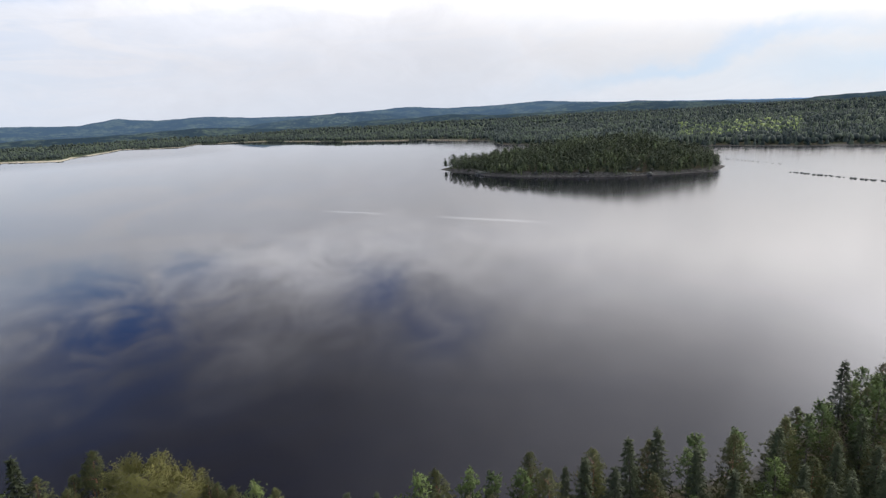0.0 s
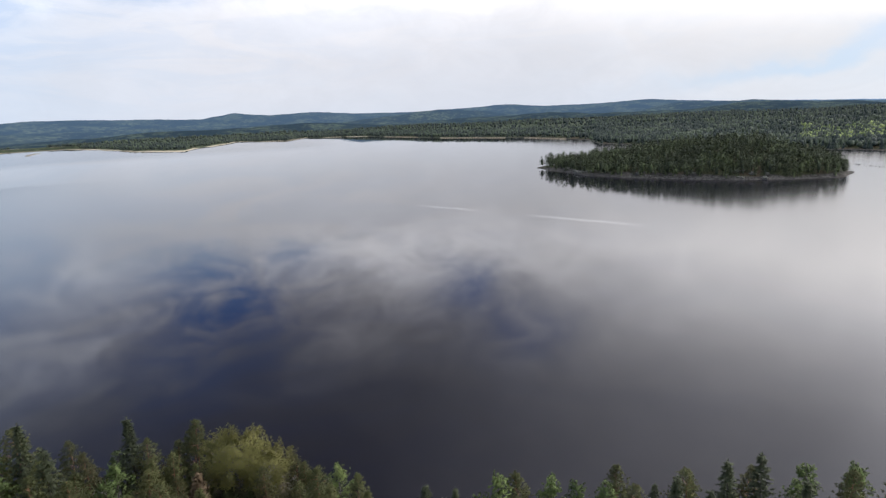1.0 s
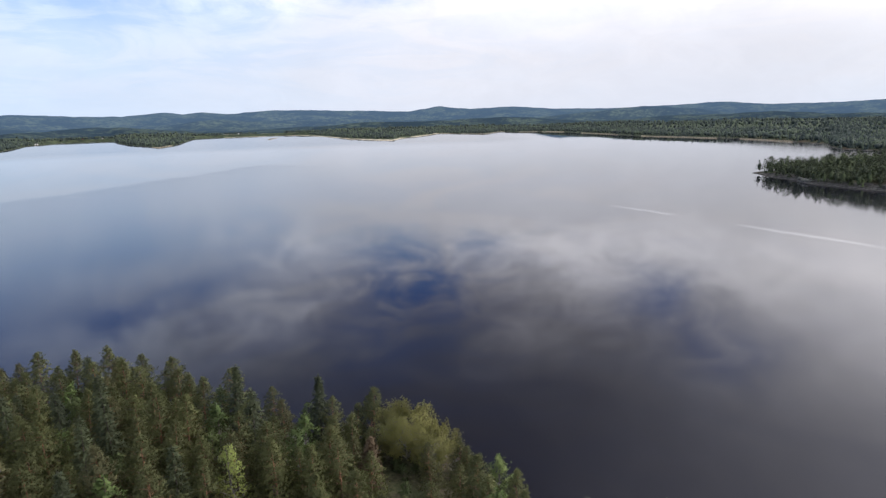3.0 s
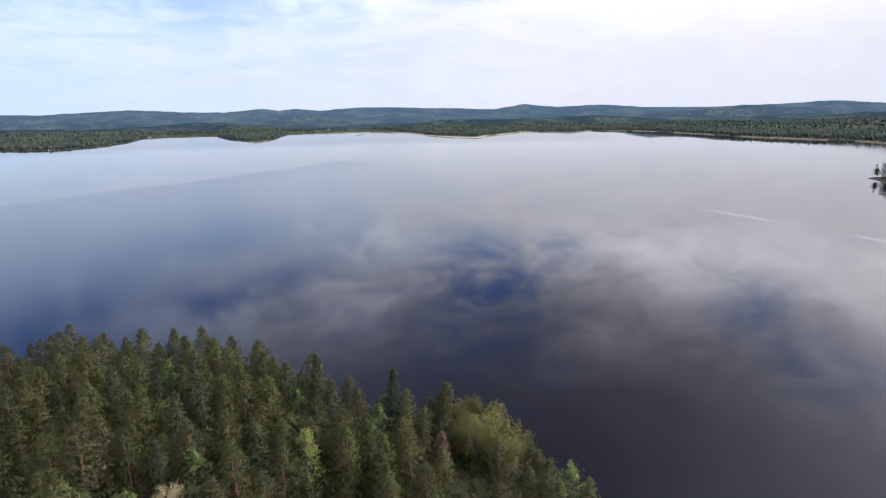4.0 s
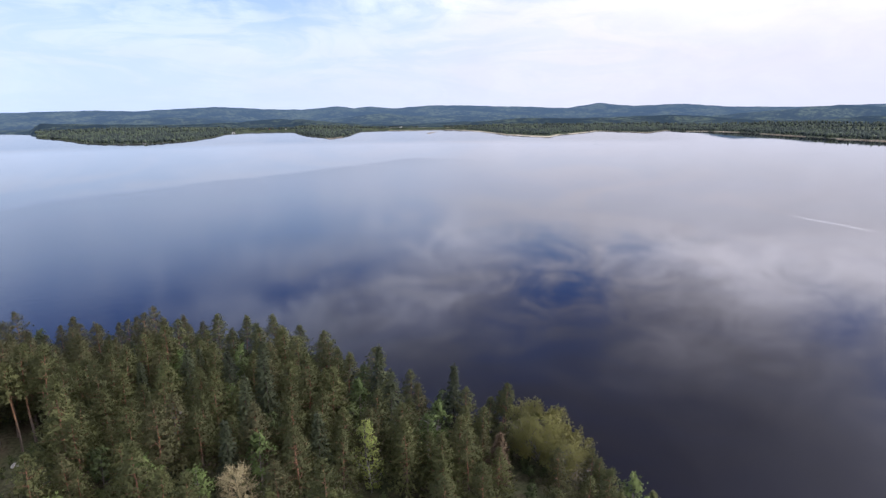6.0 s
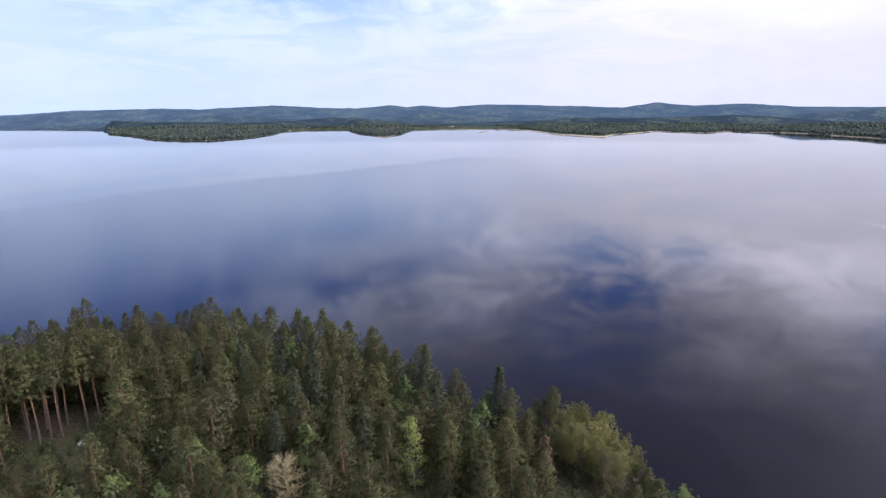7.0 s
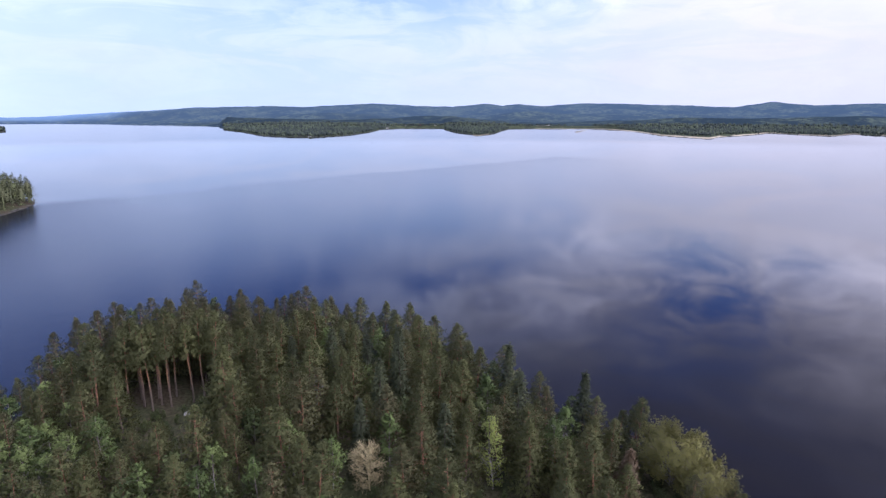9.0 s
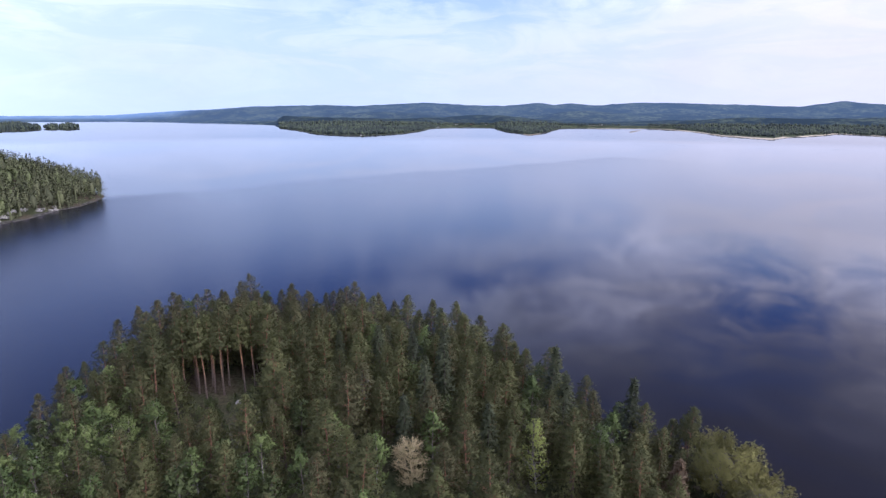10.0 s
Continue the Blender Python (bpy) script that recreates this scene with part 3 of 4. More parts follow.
def pine_mesh(rng, tall, wide, bare, limbs=120, per=6, count=7, full=0.68):
    """A Scots pine: a slightly bent trunk, tiers of limbs, brushes of needles."""
    lean = rng.normal(0, 0.02, 2)
    zs = np.linspace(0, tall, 8)
    spine = np.stack([lean[0] * zs + 0.12 * np.sin(zs * 0.4 + rng.uniform(0, 6)), lean[1] * zs + 0.12 * np.cos(zs * 0.35 + rng.uniform(0, 6)), zs], -1)
    wood = [tube(spine, np.interp(zs, [0, tall], [0.15 + tall * 0.004, 0.025]))]
    u = np.clip(((np.arange(limbs) + 0.5) / limbs) ** 1.12 + rng.normal(0, 0.012, limbs), 0, 1)
    u[:4] = (0.97, 0.985, 0.95, 0.99)
    z = tall * (bare + (0.99 - bare) * u)
    shape = np.clip((1 - u) * 1.03, 0.015, 1) ** full * np.clip(0.8 + u * 2.0, 0, 1)
    az = np.arange(limbs) * 2.39996 + rng.normal(0, 0.45, limbs)
    lobe = 1 + 0.14 * np.sin(az * 2 + rng.uniform(0, 6)) + 0.1 * np.sin(u * 19 + rng.uniform(0, 6))
    reach = wide * shape * lobe * rng.uniform(0.82, 1.1, limbs)
    out = np.stack([np.cos(az), np.sin(az), 0 * az], -1)
    base = np.stack([np.interp(z, zs, spine[:, 0]), np.interp(z, zs, spine[:, 1]), z], -1)
    rise = (0.05 + 0.55 * u)[:, None]
    for i in range(0, limbs, 3):
        tip = base[i] + out[i] * reach[i] * 0.9 + [0, 0, reach[i] * rise[i, 0] * 0.7]
        wood.append(tube([base[i], (base[i] + tip) / 2 - [0, 0, 0.05], tip], [0.045, 0.03, 0.012], 3))
    cs, ax = [], []
    for k in range(per):
        s = (0.34 + 0.66 * (k + rng.uniform(0, 1, limbs)) / per)[:, None]
        c = base + out * reach[:, None] * s
        c[:, 2:] += reach[:, None] * rise * s * 0.7
        side = np.cross(out, [0, 0, 1.0]) * (reach[:, None] * s * rng.normal(0, 0.26, (limbs, 1)))
        cs.append(c + side + rng.normal(0, 0.22, c.shape))
        ax.append(unit(out * 0.8 + [0, 0, 0.75]))
    crown = blades(rng, np.concatenate(cs), np.concatenate(ax), count, 0.54, 0.106, 0.9, np.tile(1.08 - 0.5 * u**2, per))
    return joined(wood), crown


def spruce_mesh(rng, tall, wide, rows=26, per=9):
    """A Norway spruce: a narrow cone of drooping branches."""
    zs = np.linspace(0, tall, 5)
    wood = tube(np.stack([0 * zs, 0 * zs, zs], -1), np.interp(zs, [0, tall], [0.2, 0.015]))
    cs, ax = [], []
    for row in range(rows):
        u = (row + 0.5) / rows
        z0, reach = tall * (0.08 + 0.9 * u), wide * (1 - u) ** 0.8 + 0.12
        n = max(4, int(per * (1 - 0.5 * u)))
        az = rng.uniform(0, 2 * np.pi) + np.arange(n) * 2 * np.pi / n + rng.normal(0, 0.2, n)
        out = np.stack([np.cos(az), np.sin(az), 0 * az], -1)
        rr = reach * rng.uniform(0.7, 1.15, n)
        for s in (0.3, 0.55, 0.8, 1.0):
            c = out * (rr * s)[:, None]
            c[:, 2] += z0 - rr * s * (0.5 - 0.25 * s)
            cs.append(c + rng.normal(0, 0.06, c.shape))
            ax.append(unit(out + [0, 0, -0.35]))
    top = np.array([[0, 0, tall * 0.985]])
    crown = joined([blades(rng, np.concatenate(cs), np.concatenate(ax), 5, 0.55, 0.1, 0.6), blades(rng, top, np.array([[0, 0, 1.0]]), 5, 0.6, 0.05, 0.3)])
    return wood, crown


def leaf_tree_mesh(rng, tall, wide, bare, limbs=30, clumps=15, count=7, size=0.3, width=0.1, ball=False, fine=0):
    """A birch, aspen or sapling: ascending limbs, airy clumps of small leaves."""
    zs = np.linspace(0, tall * 0.97, 7)
    bend = rng.normal(0, 0.03, 2)
    spine = np.stack([bend[0] * zs, bend[1] * zs, zs], -1) + np.stack([0.1 * np.sin(zs * 0.6), 0.1 * np.cos(zs * 0.5), 0 * zs], -1)
    wood = [tube(spine, np.interp(zs, [0, tall], [0.08 + tall * 0.006, 0.02]))]
    cs, ax = [], []
    for i in range(limbs):
        u = (i + rng.uniform(0, 1)) / limbs
        z0 = tall * (bare + (0.92 - bare) * u)
        prof = np.sqrt(max(0.05, 1 - (2 * u - 0.75) ** 2 / 1.7)) if ball else np.clip((1 - u) * 1.3 + 0.12, 0, 1) ** 0.7 * np.clip(0.5 + 2 * u, 0, 1)
        reach = wide * prof * (rng.uniform(0.88, 1.06) if ball else rng.uniform(0.7, 1.15))
        az = rng.uniform(0, 2 * np.pi)
        base = np.array([np.interp(z0, zs, spine[:, 0]), np.interp(z0, zs, spine[:, 1]), z0])
        out = np.array([math.cos(az), math.sin(az), 0.75 + 0.4 * rng.uniform()])
        tip = base + out * reach * np.array([1, 1, 0.8])
        mid = (base + tip) / 2 + rng.normal(0, 0.1, 3)
        wood.append(tube([base, mid, tip], [0.035, 0.02, 0.007], 4))
        for k in range(fine):
            s = rng.uniform(0.25, 1.0)
            p = base + (tip - base) * s
            q = p + unit(out + rng.normal(0, 0.7, 3)) * rng.uniform(0.5, 1.3)
            wood.append(tube([p, (p + q) / 2, q], [0.02, 0.015, 0.008], 3))
        s = rng.uniform(0.5 if ball else 0.25, 1.05, (clumps, 1))
        c = base + (tip - base) * s + rng.normal(0, 0.38 if ball else 0.3, (clumps, 3))
        cs.append(c)
        ax.append(np.tile(unit(out), (clumps, 1)))
    crown = blades(rng, np.concatenate(cs), np.concatenate(ax), count, size, width, 1.0)
    return joined(wood), crown


def crown_normals(v):
    """Leaves shade with the roundness of their crown, roughened."""
    axis = v[:, :2].mean(0)
    low, high = v[:, 2].min(), v[:, 2].max()
    out = np.stack([v[:, 0] - axis[0], v[:, 1] - axis[1], 0.35 + 1.1 * (v[:, 2] - low) / (high - low)], -1)
    return unit(unit(out) + np.repeat(np.random.default_rng(3).normal(0, 0.1, (len(v) // 3 + 1, 3)), 3, 0)[: len(v)])


def faced(v, f, normals):
    """Turns each leaf so that its front looks out of the crown."""
    a, b, c = v[f[:, 0]], v[f[:, 1]], v[f[:, 2]]
    wrong = (np.cross(b - a, c - a) * normals[f[:, 0]]).sum(-1) < 0
    return np.where(wrong[:, None], f[:, ::-1], f)


def tree(name, meshes, wood_mat, leaf_mat, label, category, group):
    """A tree as a thing: an empty at its foot with a trunk and a crown."""
    root = tagged(new(name), label, category, group)
    (wv, wf), (cv, cf) = meshes
    cf = faced(cv, cf, crown_normals(cv))
    link_mesh("trunk", wv, wf, wood_mat, root, smooth=True)
    link_mesh("crown", cv, cf, leaf_mat, root, smooth=True, normals=crown_normals(cv))
    return root


rng = np.random.default_rng(7)
PINES = [tree("pine_tree", pine_mesh(rng, 15.0 + 0.8 * (i % 3), 4.3 + 0.3 * (i % 3), b, full=(0.74, 0.86, 0.66)[i % 3]), PINE_BARK, PINE, "tall Scots pine with olive needles and orange upper bark", "pine tree", "pines on the wooded point") for i, b in enumerate((0.1, 0.2, 0.12, 0.08, 0.22, 0.12))]
TALL_PINES = [tree("pine_tree", pine_mesh(rng, 17.5, 3.0, b, 64), PINE_BARK, PINE, "tall Scots pine with a long bare orange trunk", "pine tree", "pines at the clearing") for b in (0.56, 0.6, 0.52)]
SPRUCES = [tree("spruce_tree", spruce_mesh(rng, 15.0, wd), DARK_BARK, SPRUCE, "dark narrow Norway spruce with drooping branches", "spruce tree", "spruces on the wooded point") for wd in (2.4, 1.9, 2.7)]
BIRCHES = [tree("birch_tree", leaf_tree_mesh(rng, 13.0, wd + 0.5, 0.12, 32, 15, 6, 0.36, 0.12), WHITE_BARK, BIRCH, "birch in fresh bright green leaf with pale trunk", "birch tree", "birches on the wooded point") for wd in (2.3, 1.9, 2.6)]
SUNNY_BIRCHES = [tree("birch_tree", leaf_tree_mesh(rng, 12.0, wd, 0.1, 36, 17, 8, 0.32, 0.105), WHITE_BARK, LIME, "leaf tree in bright yellow-green spring leaf", "birch tree", "birches on the wooded point") for wd in (2.9, 3.4)]
SAPLINGS = [tree("young_birch", leaf_tree_mesh(rng, 8.0, wd, 0.06, 24, 11, 6, 0.36, 0.13), DARK_BARK, BUSH, "young leafy tree growing among the pines", "young tree", "young trees on the wooded point") for wd in (1.9, 2.3)]


def height_at(x, y):
    return float(land(np.array([float(x)]), np.array([float(y)]))[0])


taken = []


def plant(kind, x, y, size=1.0, turn=None):
    taken.append((x, y))
    m = pose(x, y, max(height_at(x, y), 0.15) - 0.1, rng.normal(0, 1.2), rng.normal(0, 1.2), rng.uniform(0, 360) if turn is None else turn)
    ob = copy_thing(kind, m)
    ob.scale = (size * rng.uniform(1.0, 1.25), size * rng.uniform(1.0, 1.25), size)
    return ob


def single(name, meshes, wood_mat, leaf_mat, label, category, x, y):
    """A tree of its own kind, standing where the point shows it."""
    root = tree(name, meshes, wood_mat, leaf_mat, label, category, "")
    root.matrix_basis = pose(x, y, max(height_at(x, y), 0.15) - 0.1)
    taken.append((x, y))
    return root


single("aspen_tree", leaf_tree_mesh(rng, 7.9, 5.2, 0.03, 170, 50, 8, 0.26, 0.055, True, 5), WHITE_BARK, ASPEN, "broad round aspen in yellow-olive early leaf at the shore", "aspen tree", -49.0, 76.0)
single("aspen_tree", leaf_tree_mesh(rng, 5.8, 4.6, 0.03, 90, 40, 8, 0.26, 0.06, True, 3), WHITE_BARK, ASPEN, "small round aspen beside a larger one at the shore", "aspen tree", -43.6, 76.0)
single("bright_birch", leaf_tree_mesh(rng, 13.0, 2.8, 0.05, 64, 14, 8, 0.25, 0.06, False, 2), WHITE_BARK, FRESH, "airy birch in light green first leaf among pines", "birch tree", -62.4, 51.4)
single("bare_tree", leaf_tree_mesh(rng, 7.4, 2.6, 0.04, 64, 6, 8, 0.5, 0.02, True, 18), TAN_BARK, TWIG, "pale bare leaf tree with fine branching twigs", "bare tree", -71.2, 34.6)
single("dead_spruce", spruce_mesh(rng, 11.4, 1.8, 20, 5), DARK_BARK, GREY, "dead grey spruce with bare twigs", "dead tree", -92.0, 34.5)
single("withered_pine", pine_mesh(rng, 9.0, 1.9, 0.15), PINE_BARK, RUSSET, "small withered reddish-brown pine", "pine tree", -49.0, 66.0)
plant(TALL_PINES[0], -54.6, 75.0, 0.74)
for x, y, k in ((-57.6, 68.2, 0.66), (-60.4, 71.2, 0.72), (-56.0, 66.0, 0.6), (-53.4, 67.4, 0.5)):
    plant(PINES[len(taken) % 6], x, y, k)
plant(PINES[1], -96.2, 19.1, 1.14)
plant(PINES[2], -102.0, 20.5, 0.7)
plant(TALL_PINES[1], -112.3, 0.6, 1.02)
plant(PINES[0], -108.5, 3.6, 0.8)
for x, y, k in ((-39.2, 76.8, 0.52), (-37.2, 75.6, 0.46), (-35.6, 74.4, 0.4)):
    plant(PINES[len(taken) % 6], x, y, k)
plant(SUNNY_BIRCHES[0], -31.0, 74.7, 0.72)
for x, y, k in ((-54.2, 80.2, 0.55), (-57.2, 78.0, 0.62), (-58.5, 74.5, 0.66), (-52.6, 70.5, 0.5), (-56.2, 70.6, 0.6)):
    plant(PINES[len(taken) % 6], x, y, k)
plant(BIRCHES[0], -24.5, 60.0, 0.95)
plant(BIRCHES[1], -6.5, 68.0, 0.95)

SUNNY = [(-104.0, -6.5, 0.8), (-108.5, -9.5, 0.75), (-100.5, -12.5, 0.8), (-92.5, -6.5, 0.75), (-97, -4, 0.8), (-80.0, 14.2, 0.8), (-88.5, 3.0, 0.7), (-112, -4, 0.7)]

# the clearing: bare trunks seen across low growth
for x, y in ((-116.5, 9.2), (-118, 11.2), (-116, 12.5), (-119.5, 8), (-120.5, 14), (-115.5, 16.5), (-117.5, 18.8), (-121.5, 11), (-122, 17), (-121.6, 0.2), (-114.5, 21), (-124, 13), (-119, 5.5), (-123, 8)):
    plant(TALL_PINES[len(taken) % 3], x, y, rng.uniform(0.95, 1.08))

# low shrubs round the aspens
for i in range(14):
    a = radians(i * 25.7)
    plant(SAPLINGS[i % 2], -47.4 + (3.2 + 1.1 * (i % 3)) * math.cos(a), 75.2 + (2.6 + 0.9 * (i % 3)) * math.sin(a), 0.3 + 0.03 * (i % 4))

# leaf trees in bright leaf at the foot of the point
for x, y, k in SUNNY:
    plant(SUNNY_BIRCHES[len(taken) % 2], x, y, k)

# spruces and leaf trees on the near shore
for x, y, s in ((65.4, 89, 0.98), (46, 74, 0.8), (32.7, 69.2, 0.84), (28.5, 72.4, 0.92), (24.2, 71.3, 0.9), (16.4, 67.7, 0.88), (20, 66, 0.84), (36, 66, 0.74), (52, 70, 0.78), (60, 76, 0.8)):
    plant(SPRUCES[len(taken) % 3], x, y, s)
for x, y, s in ((58, 82, 0.9), (62, 79, 0.94), (54, 79, 0.84), (68, 84, 1.0), (74, 88, 0.98), (44, 70, 0.72), (30, 64, 0.7), (1, 70, 0.85), (8, 70, 0.8)):
    plant(BIRCHES[len(taken) % 3], x, y, s)
for x, y in ((-86, 48), (-95, 52), (-70, 62), (-104, 42), (-78, 66)):
    plant(SPRUCES[len(taken) % 3], x, y, rng.uniform(0.95, 1.1))


def open_ground(x, y):
    """The clearing with its low growth."""
    az = math.degrees(math.atan2(-x, y))
    return 80.5 < az < 87 and 107 < math.hypot(x, y) < 115


def scatter(reach, near, far, gap_min, tries):
    """Places for trees, none closer than gap_min."""
    found = []
    for _ in range(tries):
        x, y = rng.uniform(*reach[0]), rng.uniform(*reach[1])
        d = math.hypot(x, y)
        if not near < d < far:
            continue
        found.append((x, y))
    pts = np.array(found)
    inside = polygon_gap(pts[:, 0], pts[:, 1], POINT) > 2.2
    keep, cells = [], {}
    for x, y in taken:
        cells.setdefault((int(x // gap_min), int(y // gap_min)), []).append((x, y))
    for x, y in pts[inside]:
        i, j = int(x // gap_min), int(y // gap_min)
        if any(math.hypot(x - a, y - b) < gap_min for p in (i - 1, i, i + 1) for q in (j - 1, j, j + 1) for a, b in cells.get((p, q), ())):
            continue
        cells.setdefault((i, j), []).append((x, y))
        keep.append((x, y))
    return keep


grown = []
for x, y in scatter(((-165, 90), (-30, 120)), 60, 175, 3.7, 20000):
    az = math.degrees(math.atan2(-x, y))
    if az < -44 or az > 112:
        continue
    if math.hypot(x + 90, y - 34) < 4.0 and math.hypot(x, y) < 97:
        continue
    if math.hypot(x + 47, y - 77) < 4.2 or (27 < az < 32 and math.hypot(x, y) > 84):
        continue
    if 34.8 < az < 37.5 and math.hypot(x, y) < 88:
        if math.hypot(x + 54, y - 73) > 2.5:
            plant(PINES[len(taken) % 6], x, y, rng.uniform(0.6, 0.75))
        continue
    if 25 < az < 34.8 and math.hypot(x, y) < 92:
        if math.hypot(x + 54, y - 73) > 2.5:
            plant(SAPLINGS[len(taken) % 2] if rng.uniform() < 0.2 else PINES[len(taken) % 6], x, y, rng.uniform(0.42, 0.58))
        continue
    if (47.6 < az < 53.4 and math.hypot(x, y) < 83.5) or (61 < az < 67.2 and math.hypot(x, y) < 81.5):
        plant(SAPLINGS[len(taken) % 2], x, y, rng.uniform(0.35, 0.5))
        continue
    if open_ground(x, y):
        if abs(az - 82.5) < 0.9:
            continue
        plant(SAPLINGS[len(taken) % 2], x, y, rng.uniform(0.2, 0.34))
        continue
    if 79 < az < 88.5 and 88 < math.hypot(x, y) < 109:
        room = (55.0 - 57.0 * math.hypot(x, y) / 116.0) / 15.0
        plant(PINES[len(taken) % 6], x, y, room * rng.uniform(0.7, 0.9))
        continue
    low_growth = (az > 74 and math.hypot(x, y) < 104) or (x < -85 and y < -6)
    pick = rng.uniform()
    trim = float(np.interp(az, [18, 28, 40, 52, 64], [0.72, 0.72, 0.84, 0.9, 1.0]))
    if 19 < az < 29:
        plant(SAPLINGS[len(taken) % 2] if pick < 0.35 else PINES[len(taken) % 6], x, y, rng.uniform(0.6, 0.8) if pick < 0.35 else rng.uniform(0.55, 0.66) if math.hypot(x, y) < 66 else rng.uniform(0.68, 0.8))
    elif az < 20:
        if pick < 0.2:
            plant(SPRUCES[len(taken) % 3], x, y, rng.uniform(0.58, 0.8))
        elif pick < (0.4 if az > -20 else 0.65):
            plant(BIRCHES[len(taken) % 3], x, y, rng.uniform(0.58, 0.82))
        else:
            plant(PINES[len(taken) % 6], x, y, rng.uniform(0.6, 0.76))
    elif low_growth:
        if pick < (0.1 if az > 86 else 0.04):
            plant(SUNNY_BIRCHES[len(taken) % 2], x, y, rng.uniform(0.65, 0.9))
        elif pick < (0.22 if az > 86 else 0.14):
            plant(BIRCHES[len(taken) % 3], x, y, rng.uniform(0.6, 0.9))
        elif pick < 0.36:
            plant(SAPLINGS[len(taken) % 2], x, y, rng.uniform(0.8, 1.2))
        else:
            plant(PINES[len(taken) % 6], x, y, rng.uniform(0.55, 0.74) if az > 89 else rng.uniform(0.55, 0.8))
    else:
        if pick < 0.05:
            plant(SPRUCES[len(taken) % 3], x, y, rng.uniform(0.8, 1.05))
        elif pick < 0.12:
            plant(BIRCHES[len(taken) % 3], x, y, rng.uniform(0.75, 1.0))
        elif pick < 0.2:
            plant(SAPLINGS[len(taken) % 2], x, y, rng.uniform(0.8, 1.25))
        else:
            grown.append((math.hypot(x, y), x, y, trim * rng.uniform(0.77, 0.98)))
            taken.append((x, y))

for i in range(40):
    a, d = radians(rng.uniform(79.5, 88.5)), rng.uniform(96, 113)
    x, y = -math.sin(a) * d, math.cos(a) * d
    if abs(math.degrees(a) - 82.5) > 0.9 or d > 112:
        plant(SAPLINGS[i % 2], x, y, rng.uniform(0.2, 0.36))

# the nearest pines are things of their own, the farther ones one wood
grown.sort()
for i, (d, x, y, size) in enumerate(grown[:120]):
    plant(PINES[i % 6], x, y, size)
wood_v, wood_f, needle_v, needle_f, needle_n, count_w, count_n = [], [], [], [], [], 0, 0
for i, (d, x, y, size) in enumerate(grown[120:]):
    spin = pose(x, y, max(height_at(x, y), 0.15) - 0.1, 0, 0, rng.uniform(0, 360))
    turn3 = np.array(spin.to_3x3())
    trunk, crown = sorted(PINES[i % 6].children, key=lambda o: o.name, reverse=True)
    for part_ob, vs, fs in ((trunk, wood_v, wood_f), (crown, needle_v, needle_f)):
        me = part_ob.data
        co = np.empty(len(me.vertices) * 3, np.float32)
        me.vertices.foreach_get("co", co)
        ix = np.empty(len(me.loops), np.int32)
        me.loops.foreach_get("vertex_index", ix)
        co = co.reshape(-1, 3)
        start = count_w if part_ob is trunk else count_n
        fs.append(ix.reshape(-1, 3) + start)
        vs.append(co * size @ turn3.T + np.array(spin.translation))
        if part_ob is trunk:
            count_w += len(co)
        else:
            needle_n.append(crown_normals(co) @ turn3.T)
            count_n += len(co)
pine_wood = tagged(new("pine_wood"), "farther pines of the wooded point, standing close", "pine wood", kind="stuff")
link_mesh("trunks", np.concatenate(wood_v), np.concatenate(wood_f), PINE_BARK, pine_wood, smooth=True)
link_mesh("crowns", np.concatenate(needle_v), np.concatenate(needle_f), PINE, pine_wood, smooth=True, normals=np.concatenate(needle_n))

# the first of each kind stand behind the flight, among the trees of the point
for i, ob in enumerate(PINES + TALL_PINES + SPRUCES + BIRCHES + SUNNY_BIRCHES + SAPLINGS):
    x, y = 30 + 9 * (i % 6), -50 - 11 * (i // 6)
    ob.matrix_basis = pose(x, y, height_at(x, y) - 0.1, 0, 0, 40 * i)

# ------------------------------------------------------------------ woods farther off


def cone_trees(rng, xy, z, tall, wide, rows=2, sides=6):
    """Many small conifers: ragged stacked skirts, one island each."""
    n = len(xy)
    vs, ns, fs = [], [], []
    per = rows * (sides + 1)
    for row in range(rows):
        lo = 0.03 + 0.88 * row / rows
        hi = min(1.0, lo + 0.88 / rows * 1.5)
        ang = np.arange(sides) * 2 * np.pi / sides + rng.uniform(0, 6, (n, 1))
        rad = (wide * (1 - 0.82 * row / rows))[:, None] * rng.uniform(0.6, 1.25, (n, sides))
        x = xy[:, :1] + np.cos(ang) * rad
        y = xy[:, 1:] + np.sin(ang) * rad
        zz = z[:, None] + tall[:, None] * (lo + rng.uniform(-0.06, 0.06, (n, sides)))
        vs.append(np.stack([x, y, zz], -1))
        vs.append(np.stack([xy[:, :1] + rng.normal(0, 0.1, (n, 1)), xy[:, 1:], (z + tall * hi)[:, None]], -1))
        ns.append(np.stack([np.cos(ang), np.sin(ang), np.full(ang.shape, 0.5)], -1))
        ns.append(np.tile([0.0, 0.0, 1.0], (n, 1, 1)))
        base = row * (sides + 1)
        fs += [(base + j, base + (j + 1) % sides, base + sides) for j in range(sides)]
        if row:
            fs += [(base + 0, base - 1, base + 2)]
    v = np.concatenate(vs, 1).reshape(-1, 3)
    f = (np.arange(n)[:, None, None] * per + np.array(fs)[None]).reshape(-1, 3)
    return v, f, unit(np.concatenate(ns, 1).reshape(-1, 3))


